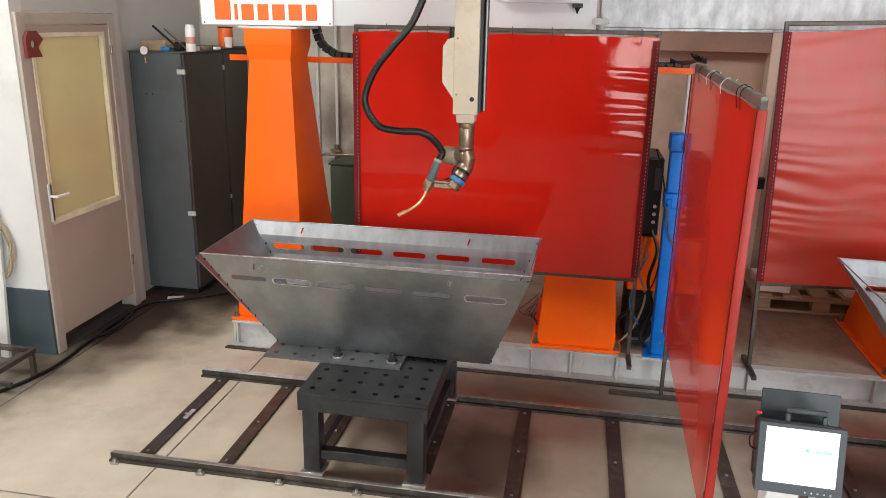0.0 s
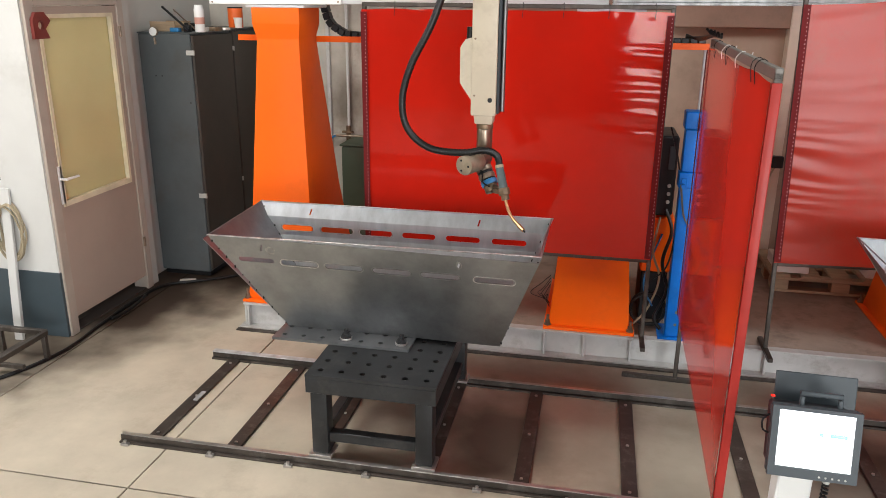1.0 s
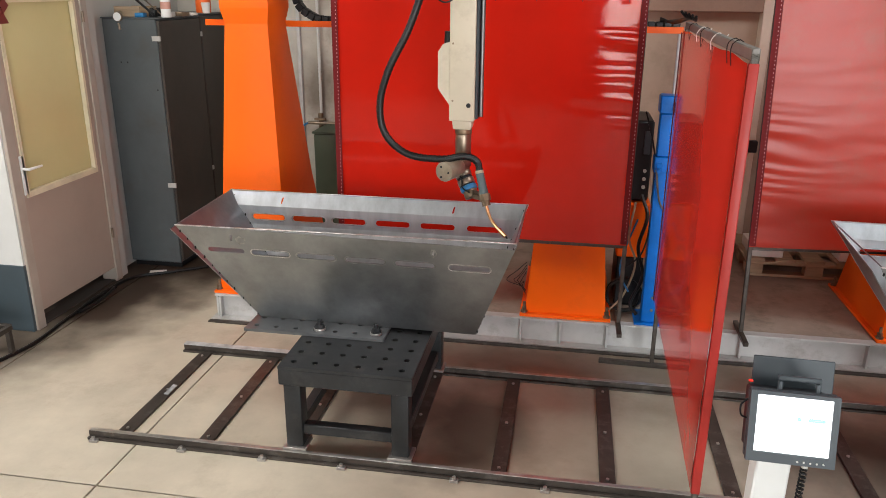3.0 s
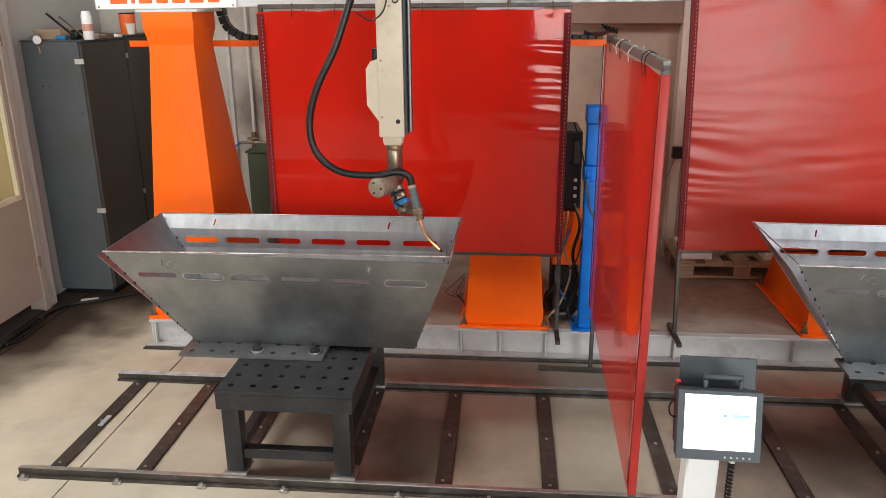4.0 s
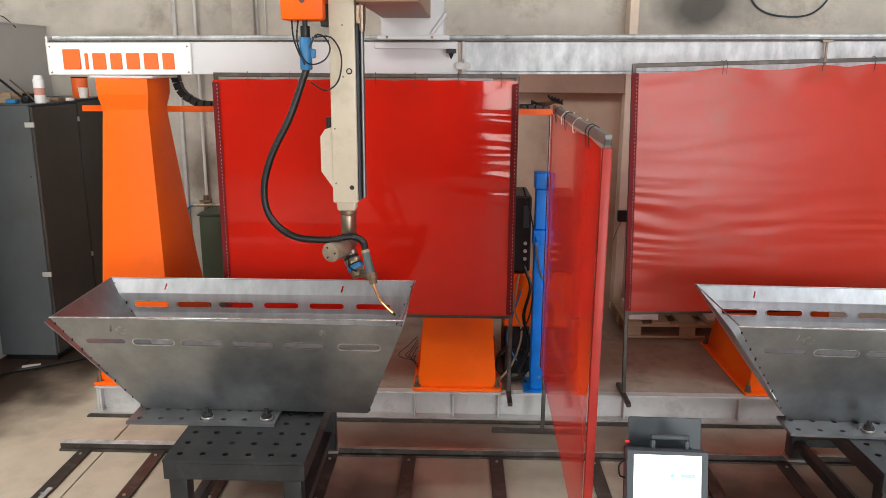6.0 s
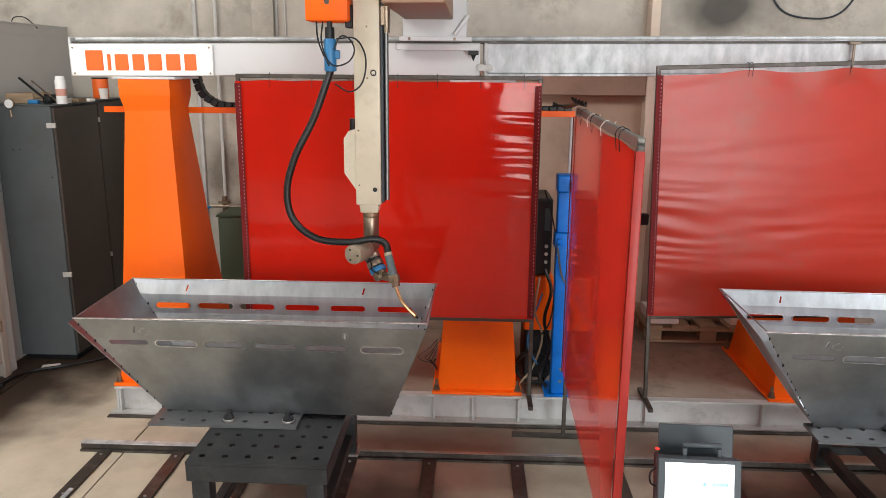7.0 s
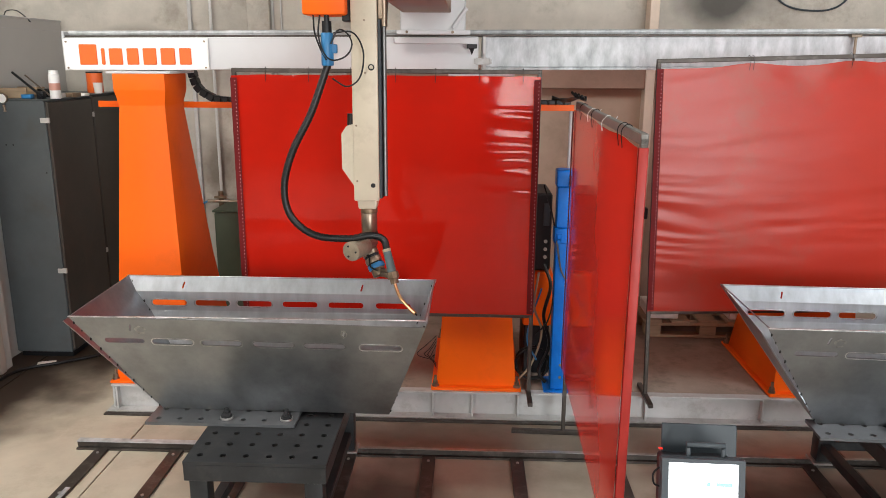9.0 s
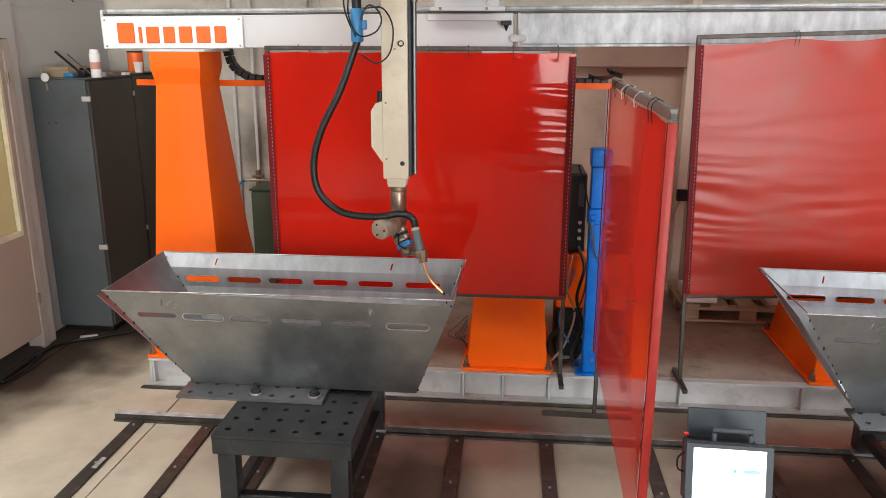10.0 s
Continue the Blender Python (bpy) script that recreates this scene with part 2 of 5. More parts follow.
M_REDB = mat("oxide_red_paint", (0.16, 0.025, 0.02), 0.45, var=0.15)
M_TAN = mat("tan_cable", (0.33, 0.27, 0.18), 0.55, var=0.15)
M_DARKWIN = mat("dark_window", (0.03, 0.032, 0.035), 0.12)
# Colours of the unseen walls and ceiling, kept dark to hold back bounced light.
M_HALL = mat("unseen_dark_wall", (0.16, 0.155, 0.145), 0.8, var=0.1)
M_ROOF = mat("unseen_dark_ceiling", (0.16, 0.157, 0.15), 0.8, var=0.06)
M_SCREEN = emit_mat("lit_screen", (0.93, 0.97, 1.0), 1.15)
M_SCREENB = emit_mat("screen_blue", (0.12, 0.3, 0.55), 0.5)
M_REDLED = emit_mat("red_light", (0.8, 0.03, 0.02), 0.8)


# ---------------------------------------------------------------- building helpers
ROOT = {}


def thing(name, place, label, category, group="", kind=""):
    ob = new(name)
    ob.location = place
    ob.empty_display_size = 0.05
    ROOT[ob.name] = Vector(place)
    return tagged(ob, label, category, group, kind)


def finish(bm, name, material, smooth=40):
    me = bpy.data.meshes.new(name)
    bmesh.ops.recalc_face_normals(bm, faces=bm.faces)
    if smooth:
        lim = radians(smooth)
        for f in bm.faces:
            f.smooth = True
        for e in bm.edges:
            if len(e.link_faces) == 2 and e.calc_face_angle(0) > lim:
                e.smooth = False
    bm.to_mesh(me)
    bm.free()
    me.materials.append(material)
    return me


def part(name, bm, material, parent, label="", smooth=40, kind=""):
    """One mesh under a thing or a part; its geometry is given in world coordinates."""
    o = ROOT[parent.name]
    bmesh.ops.translate(bm, verts=bm.verts, vec=-o)
    ob = new(name, finish(bm, name, material, smooth))
    ob.parent = parent
    ROOT[ob.name] = o
    return tagged(ob, label, kind=kind)


def solo(name, bm, material, label, category, group="", kind="", smooth=40, base=None):
    """A thing of one mesh, its origin at its base."""
    if base is None:
        xs = [v.co for v in bm.verts]
        lo = Vector([min(c[i] for c in xs) for i in range(3)])
        hi = Vector([max(c[i] for c in xs) for i in range(3)])
        base = Vector(((lo.x + hi.x) / 2, (lo.y + hi.y) / 2, lo.z))
    base = Vector(base)
    bmesh.ops.translate(bm, verts=bm.verts, vec=-base)
    ob = new(name, finish(bm, name, material, smooth))
    ob.location = base
    ROOT[ob.name] = base
    return tagged(ob, label, category, group, kind)


def join(*bms):
    out = bmesh.new()
    for b in bms:
        me = bpy.data.meshes.new("tmp")
        b.to_mesh(me)
        b.free()
        out.from_mesh(me)
        bpy.data.meshes.remove(me)
    return out


def box(x0, x1, y0, y1, z0, z1, bev=0.003, seg=1):
    bm = bmesh.new()
    bmesh.ops.create_cube(bm, size=1)
    for v in bm.verts:
        v.co = ((x0 + x1) / 2 + v.co.x * (x1 - x0), (y0 + y1) / 2 + v.co.y * (y1 - y0), (z0 + z1) / 2 + v.co.z * (z1 - z0))
    if bev:
        bmesh.ops.bevel(bm, geom=bm.edges[:], offset=bev, segments=seg, profile=0.5, affect="EDGES")
    return bm


def moved(bm, m):
    bmesh.ops.transform(bm, matrix=m, verts=bm.verts)
    return bm


def rod(a, b, r, r2=None, n=14, bev=0.0):
    """A round bar from a to b."""
    a, b = Vector(a), Vector(b)
    bm = bmesh.new()
    bmesh.ops.create_cone(bm, cap_ends=True, segments=n, radius1=r, radius2=r if r2 is None else r2, depth=(b - a).length)
    if bev:
        bmesh.ops.bevel(bm, geom=[e for e in bm.edges if abs(e.verts[0].co.z - e.verts[1].co.z) < 1e-6], offset=bev, segments=2, profile=0.5, affect="EDGES")
    q = (b - a).to_track_quat("Z", "Y").to_matrix().to_4x4()
    return moved(bm, Matrix.Translation((a + b) / 2) @ q)


def bar(a, b, w, h, bev=0.002):
    """A square bar from a to b: w across, h high."""
    a, b = Vector(a), Vector(b)
    length = (b - a).length
    bm = box(-length / 2, length / 2, -w / 2, w / 2, -h / 2, h / 2, bev)
    return moved(bm, Matrix.Translation((a + b) / 2) @ (b - a).to_track_quat("X", "Z").to_matrix().to_4x4())


def spline(points, n):
    """n + 1 points along a smooth curve through the given ones, at even steps."""
    p = [Vector(q) for q in points]
    p = [p[0] * 2 - p[1]] + p + [p[-1] * 2 - p[-2]]
    fine = []
    for i in range(1, len(p) - 2):
        for k in range(20):
            t = k / 20
            a, b, c, d = p[i - 1], p[i], p[i + 1], p[i + 2]
            fine.append(0.5 * ((2 * b) + (c - a) * t + (2 * a - 5 * b + 4 * c - d) * t * t + (3 * b - a - 3 * c + d) * t ** 3))
    fine.append(p[-2])
    run = [0.0]
    for a, b in zip(fine, fine[1:]):
        run.append(run[-1] + (b - a).length)
    out = []
    j = 0
    for k in range(n + 1):
        s = run[-1] * k / n
        while j < len(run) - 2 and run[j + 1] < s:
            j += 1
        f = (s - run[j]) / max(1e-9, run[j + 1] - run[j])
        out.append(fine[j].lerp(fine[j + 1], min(1, f)))
    return out


def tube(points, r, n=40, seg=8, even=True):
    """A round cable or pipe along a smooth curve."""
    pts = spline(points, n) if even else [Vector(p) for p in points]
    bm = bmesh.new()
    rings = []
    ref = Vector((0, 0, 1))
    for i, p in enumerate(pts):
        d = (pts[min(i + 1, len(pts) - 1)] - pts[max(i - 1, 0)]).normalized()
        if abs(d.dot(ref)) > 0.9:
            ref = Vector((1, 0, 0)) if abs(d.x) < 0.9 else Vector((0, 1, 0))
        u = d.cross(ref).normalized()
        w = u.cross(d).normalized()
        ref = w
        rings.append([bm.verts.new(p + r * (math.cos(a) * u + math.sin(a) * w)) for a in [2 * math.pi * k / seg for k in range(seg)]])
    for a, b in zip(rings, rings[1:]):
        for k in range(seg):
            bm.faces.new((a[k], a[(k + 1) % seg], b[(k + 1) % seg], b[k]))
    bm.faces.new(rings[0][::-1])
    bm.faces.new(rings[-1])
    return bm


def sheet(outer, holes, thick, m=None):
    """A flat sheet in local x, y with holes cut through it, its thickness towards -z."""
    bm = bmesh.new()
    edges = []
    for loop in [outer] + holes:
        vs = [bm.verts.new((x, y, 0)) for x, y in loop]
        edges += [bm.edges.new((vs[i], vs[(i + 1) % len(vs)])) for i in range(len(vs))]
    bmesh.ops.triangle_fill(bm, use_beauty=True, use_dissolve=False, edges=edges, normal=(0, 0, 1))
    top = bm.faces[:]
    r = bmesh.ops.extrude_face_region(bm, geom=top)
    vs = [g for g in r["geom"] if isinstance(g, bmesh.types.BMVert)]
    bmesh.ops.translate(bm, verts=vs, vec=(0, 0, -thick))
    if m is not None:
        moved(bm, m)
    return bm


def circle(cx, cy, r, n=14):
    return [(cx + r * math.cos(2 * math.pi * k / n), cy + r * math.sin(2 * math.pi * k / n)) for k in range(n)]


def slot(cx, cy, length, h, n=6, turn=0.0):
    pts = [(length / 2 - h / 2 + h / 2 * math.cos(a), h / 2 * math.sin(a)) for a in [-math.pi / 2 + math.pi * k / n for k in range(n + 1)]]
    pts += [(-x, -y) for x, y in pts]
    c, s = math.cos(turn), math.sin(turn)
    return [(cx + x * c - y * s, cy + x * s + y * c) for x, y in pts]


def rect(x0, x1, y0, y1):
    return [(x0, y0), (x1, y0), (x1, y1), (x0, y1)]


def loft(sections):
    """A solid through rectangles (x0, x1, y0, y1, z), from below to above."""
    bm = bmesh.new()
    rows = [[bm.verts.new(c) for c in ((x0, y0, z), (x1, y0, z), (x1, y1, z), (x0, y1, z))] for x0, x1, y0, y1, z in sections]
    for a, b in zip(rows, rows[1:]):
        for k in range(4):
            bm.faces.new((a[k], a[(k + 1) % 4], b[(k + 1) % 4], b[k]))
    bm.faces.new(rows[0][::-1])
    bm.faces.new(rows[-1])
    bmesh.ops.bevel(bm, geom=bm.edges[:], offset=0.006, segments=2, profile=0.5, affect="EDGES")
    return bm


def bolt(x, y, z, r=0.016, h=0.03):
    return join(rod((x, y, z), (x, y, z + h * 0.25), r * 1.7, n=12), rod((x, y, z + h * 0.25), (x, y, z + h * 0.75), r * 1.25, n=6),
                rod((x, y, z + h * 0.75), (x, y, z + h * 1.5), r * 0.7, n=10))



# ---------------------------------------------------------------- the hall
def wall(name, x0, x1, y0, y1, z0, z1, material, label, openings=()):
    """A wall with thickness; openings are (a0, a1, z0, z1) along its long side."""
    along_x = (x1 - x0) > (y1 - y0)
    a0, a1 = (x0, x1) if along_x else (y0, y1)
    cuts = sorted(openings)
    pieces = []
    at = a0
    for o0, o1, p0, p1 in cuts:
        pieces += [(at, o0, z0, z1), (o0, o1, z0, p0), (o0, o1, p1, z1)]
        at = o1
    pieces.append((at, a1, z0, z1))
    bms = []
    for b0, b1, c0, c1 in pieces:
        if b1 - b0 > 1e-4 and c1 - c0 > 1e-4:
            bms.append(box(b0, b1, y0, y1, c0, c1, 0) if along_x else box(x0, x1, b0, b1, c0, c1, 0))
    return solo(name, join(*bms), material, label, "wall", kind="structure", smooth=0)


BACK = 6.4


def build_hall_window(name, x0, x1, z0, z1, nx, nz):
    w = thing(name, ((x0 + x1) / 2, -7.1, z0), "white framed hall window out of view, with small panes", "window", kind="structure")
    holes = []
    for i in range(nx):
        for j in range(nz):
            a, b = x0 + 0.04 + (x1 - x0 - 0.04) * i / nx, x0 + (x1 - x0 - 0.04) * (i + 1) / nx
            c, d = z0 + 0.04 + (z1 - z0 - 0.04) * j / nz, z0 + (z1 - z0 - 0.04) * (j + 1) / nz
            holes.append(rect(a, b, c, d))
    part("window_frame", sheet(rect(x0, x1, z0, z1), holes, 0.06, Matrix.Translation((0, -7.06, 0)) @ pose(0, 0, 0, 90)), M_PAINTW, w)


build_hall_window("window_2", 0.6, 1.9, 0.85, 2.35, 2, 3)
# Assumed, unseen window, added to carry the left front fill.
build_hall_window("window_3", -5.2, -2.0, 2.3, 3.9, 4, 2)
wall("wall_back", -7.2, 7.2, BACK, BACK + 0.25, 0, 5.0, M_WALL, "bare grey concrete back wall with old stains")
# Unseen walls and ceiling added to close the hall round the cell.
wall("wall_front", -7.2, 7.2, -7.3, -7.0, 0, 5.0, M_HALL, "dark unseen hall wall with two windows and open gate",
     [(-5.2, -2.0, 2.3, 3.9), (0.6, 1.9, 0.85, 2.35), (2.4, 5.6, 0.0, 3.3)])
wall("wall_side", -7.2, -7.0, -7.0, 4.0, 0, 5.0, M_HALL, "dark unseen hall wall with a wide window", [(-1.2, 2.4, 1.1, 3.3)])
wall("wall_far_side", 7.0, 7.2, -7.0, BACK, 0, 5.0, M_HALL, "dark unseen plain hall wall")
_c = [box(-7.2, 7.2, -7.3, BACK + 0.25, 5.0, 5.2, 0)]
solo("ceiling", join(*_c), M_ROOF, "plain dark unseen hall ceiling", "ceiling", kind="structure", smooth=0)

# floor slabs with open joints on a dark bed
solo("ground", box(-9, 9, -9, 8, -0.3, -0.02, 0), M_JOINT, "dark joint bed under the concrete floor", "floor", kind="structure", smooth=0)
_floor = thing("floor", (0, 0, -0.02), "worn beige polished concrete floor with saw-cut joints", "floor", kind="structure")
JX, JY, G = (-7.2, -5.0, -3.0, -1.84, 2.2, 7.2), (-7.2, -2.4, 2.64, 6.6), 0.004
for i in range(len(JX) - 1):
    for j in range(len(JY) - 1):
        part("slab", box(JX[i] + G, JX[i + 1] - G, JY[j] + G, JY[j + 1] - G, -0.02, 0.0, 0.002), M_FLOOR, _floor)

# the white booth beside the cell: front wall, door wall, rear partition
BX, BY, BTOP = -3.14, 4.0, 2.41
wall("wall_booth_front", -7.0, BX, BY, BY + 0.1, 0.44, BTOP, M_PAINTW, "white painted booth wall above a slate dado", [(-4.4, -3.42, 0.97, 1.9)])
solo("dado", box(-7.0, BX + 0.004, BY - 0.006, BY + 0.1, 0, 0.44, 0.002), M_DADO, "dark slate blue painted dado of the booth wall", "dado", kind="structure", smooth=0)
wall("wall_booth_door", BX - 0.1, BX, BY + 0.1, 5.06, 0.0, BTOP, M_PARTITION, "grey painted booth wall round the door", [(BY + 0.102, 4.98, 0.0, 2.12)])
wall("wall_booth_rear", -3.33, -3.232, 5.06, BACK - 0.004, 0, BTOP, M_PARTITION, "light grey booth wall behind the cabinets")
solo("trim", join(box(-3.345, -3.222, 5.062, BACK - 0.004, BTOP, BTOP + 0.012, 0.002), box(-3.23, -3.226, 5.062, BACK - 0.004, BTOP - 0.075, BTOP - 0.069, 0)), M_CHAN,
     "thin grey capping strip along the booth wall", "trim", kind="structure")
wall("wall_booth_inner", -5.6, -5.5, BY + 0.1, BACK - 0.004, 0, BTOP, M_PAINTW, "plain inner booth wall")
solo("loose_wire", tube([(-3.28, 5.72, BTOP + 0.016), (-3.28, 5.76, BTOP + 0.05), (-3.27, 5.86, BTOP + 0.058), (-3.26, 5.93, BTOP + 0.03), (-3.22, 5.95, BTOP - 0.02)], 0.004, 24, 6), M_BLACK,
     "thin black wire looped over the booth wall's top", "wire")


# Assumed bench, added for the dark bands low in the door glass.
def build_bench():
    b = thing("workbench", (-4.1, 5.9, 0), "brown workbench added inside the booth, dim behind yellow glass", "workbench")
    part("benchtop", box(-4.9, -3.36, 5.55, 6.3, 0.82, 0.87, 0.004), M_BROWN, b)
    part("shelf", box(-4.9, -3.36, 5.75, 6.3, 0.4, 0.43, 0.003), M_BROWN, b)
    part("back_board", box(-4.9, -3.36, 6.28, 6.3, 0.87, 1.15, 0.003), M_BROWN, b)
    for x in (-4.85, -3.42):
        for y in (5.6, 6.25):
            part("leg", box(x - 0.03, x + 0.03, y - 0.03, y + 0.03, 0, 0.82, 0.003), M_RAIL, b)


build_bench()
_w = thing("window_1", (-3.9, BY + 0.05, 0.97), "dark booth window in a white frame", "window", kind="structure")
part("window_pane", box(-4.38, -3.44, BY + 0.04, BY + 0.05, 0.99, 1.88, 0), M_DARKWIN, _w)
part("window_frame", sheet(rect(-4.4, -3.42, 0.97, 1.9), [rect(-4.36, -3.46, 1.01, 1.86)], 0.04, Matrix.Translation((0, BY + 0.01, 0)) @ pose(0, 0, 0, 90)), M_PAINTW, _w)


def build_door():
    d = thing("door_1", (BX, 4.5, 0), "closed off-white door with a large yellowed glass pane", "door", kind="structure")
    y0, y1, zt = 4.015, 4.965, 2.115
    fr = join(box(BX - 0.1, BX + 0.02, y0, y0 + 0.075, 0, zt, 0.004), box(BX - 0.1, BX + 0.02, y1 - 0.07, y1, 0, zt, 0.004),
              box(BX - 0.1, BX + 0.02, y0 + 0.075, y1 - 0.07, zt - 0.07, zt, 0.004))
    part("door_frame", fr, M_FRAME, d, "scuffed beige door frame")
    a, b, zb, zh = y0 + 0.08, y1 - 0.075, 0.11, zt - 0.075
    gl = (a + 0.035, b - 0.06, 0.86, 1.985)
    leaf = sheet([(a, zb), (b, zb), (b, zh), (a, zh)], [rect(*gl)], 0.045, Matrix(((0, 0, 1, BX + 0.012), (1, 0, 0, 0), (0, 1, 0, 0), (0, 0, 0, 1))))
    leaf_ob = part("leaf", leaf, M_DOOR, d)
    part("glass_pane", box(BX - 0.025, BX - 0.017, gl[0] - 0.005, gl[1] + 0.005, gl[2] - 0.005, gl[3] + 0.005, 0), M_GLASSY, d, "frosted yellowish glass pane")
    bead = sheet(rect(gl[0] - 0.012, gl[1] + 0.012, gl[2] - 0.02, gl[3] + 0.012), [rect(gl[0] + 0.012, gl[1] - 0.012, gl[2] + 0.014, gl[3] - 0.012)], 0.03,
                 Matrix(((0, 0, 1, BX + 0.02), (1, 0, 0, 0), (0, 1, 0, 0), (0, 0, 0, 1))))
    part("glazing_bead", bead, mat("cream_bead", (0.68, 0.6, 0.44), 0.45), d)
    pl = part("handle_plate", box(BX + 0.012, BX + 0.02, a + 0.005, a + 0.04, 0.86, 1.1, 0.002), M_WHITE, d, "white metal handle plate")
    part("handle", join(rod((BX + 0.02, a + 0.022, 1.02), (BX + 0.06, a + 0.022, 1.02), 0.009), rod((BX + 0.06, a + 0.018, 1.02), (BX + 0.058, a + 0.14, 1.018), 0.009, 0.007)), M_WHITE, pl)
    for z in (0.34, 1.84):
        part("hinge", rod((BX + 0.026, b + 0.008, z), (BX + 0.026, b + 0.008, z + 0.07), 0.009), M_BARE, d)
    part("threshold", box(BX - 0.1, BX, y0 + 0.075, y1 - 0.07, 0.0, 0.012, 0.002), M_JOINT, d)
    return d


build_door()

# dark space under the door and behind the cabinets stays empty; wall furniture
for x, w, mm, nm in ((-2.165, 0.03, M_CHAN, "steel_strip"), (-1.6, 0.18, M_WALL, "pilaster"), (1.482, 0.07, M_POSTW, "wall_post")):
    solo(nm, box(x - w / 2, x + w / 2, BACK - {"steel_strip": 0.03, "pilaster": 0.07, "wall_post": 0.16}[nm], BACK - 0.001, 0, 3.6, 0.004), mm,
         {"steel_strip": "narrow grey steel strip up the back wall", "pilaster": "darker concrete pilaster of the back wall", "wall_post": "pale painted post against the back wall"}[nm],
         nm.split("_")[-1], kind="structure")
solo("conduit", join(rod((-1.5, BACK - 0.012, 0.95), (-1.5, BACK - 0.012, 3.6), 0.012), rod((-1.43, BACK - 0.012, 2.1), (-1.43, BACK - 0.012, 3.6), 0.007)), M_PAINTW,
     "thin white conduit pipe up the concrete wall", "pipe", base=(-1.5, BACK - 0.012, 0.95))
wall("wall_back_lower", -0.9, 5.4, BACK - 0.03, BACK - 0.002, 0.0, 1.92, M_BRWALL, "brownish lower panel of the back wall")
solo("skirting_beam", box(-0.9, 5.4, BACK - 0.14, BACK - 0.002, 1.92, 2.16, 0.01), mat("brown_ledge", (0.3, 0.18, 0.13), 0.7, dirt=(0.12, 0.08, 0.06), dirt_amount=0.6),
     "brown steel ledge along the concrete back wall", "ledge", kind="structure")


# ---------------------------------------------------------------- plinth, columns and beam of the gantry
PF, PT = 4.42, 0.165
_p = thing("plinth", (1.2, 5.2, 0), "low concrete plinth edged with grey steel channel", "plinth", kind="structure")
part("slab", box(-2.1, 5.2, PF + 0.05, 6.2, 0, PT - 0.004, 0.004), M_SLAB, _p, "dusty concrete infill")
part("channel_web", box(-2.1, 5.2, PF + 0.03, PF + 0.045, 0.012, PT - 0.012, 0.001), M_CHAN, _p)
part("channel_flange", box(-2.14, 5.2, PF - 0.035, PF + 0.05, 0.0, 0.012, 0.002), M_CHAN, _p)
part("channel_flange", box(-2.12, 5.2, PF, PF + 0.06, PT - 0.012, PT, 0.002), M_CHAN, _p)
part("edge_strip", box(-2.14, 5.2, PF - 0.085, PF - 0.05, 0.0, 0.01, 0.002), M_RAIL, _p, "narrow dark strip along the plinth's foot")
part("end_plate", box(-2.115, -2.1, PF + 0.01, 6.2, 0.012, PT - 0.012, 0.002), M_CHAN, _p)
for x in (-2.08, -1.3, -0.115, 0.125, 0.405, 1.18, 1.88, 2.3, 2.6):
    part("stiffener", box(x - 0.006, x + 0.006, PF - 0.012, PF + 0.03, 0.012, PT - 0.012, 0.001), M_CHAN, _p)


def build_column(cx):
    c = thing("gantry_column", (cx, 4.85, PT), "tapered orange painted steel column bolted to the plinth", "column", "gantry columns")
    z0 = PT + 0.018
    part("base_plate", box(cx - 0.275, cx + 0.275, 4.44, 5.36, PT, z0, 0.003), M_ORANGE, c)
    part("shaft", loft([(cx - 0.245, cx + 0.245, 4.475, 5.3, z0), (cx - 0.196, cx + 0.196, 4.53, 5.12, 0.85), (cx - 0.138, cx + 0.138, 4.62, 4.92, 1.86),
                        (cx - 0.155, cx + 0.155, 4.6, 4.95, 1.95), (cx - 0.155, cx + 0.155, 4.6, 4.95, 2.045)]), M_ORANGE, c, smooth=25)
    part("head_plate", box(cx - 0.19, cx + 0.19, 4.6, 5.0, 2.045, 2.06, 0.002), M_BEAM, c)
    for x in (cx - 0.25, cx + 0.25):
        for y in (4.475, 5.32):
            part("anchor_bolt", bolt(x, y, z0, 0.013, 0.045), M_BARE, c)
    return c


for cx in (-1.855, 0.147, 2.195):
    build_column(cx)


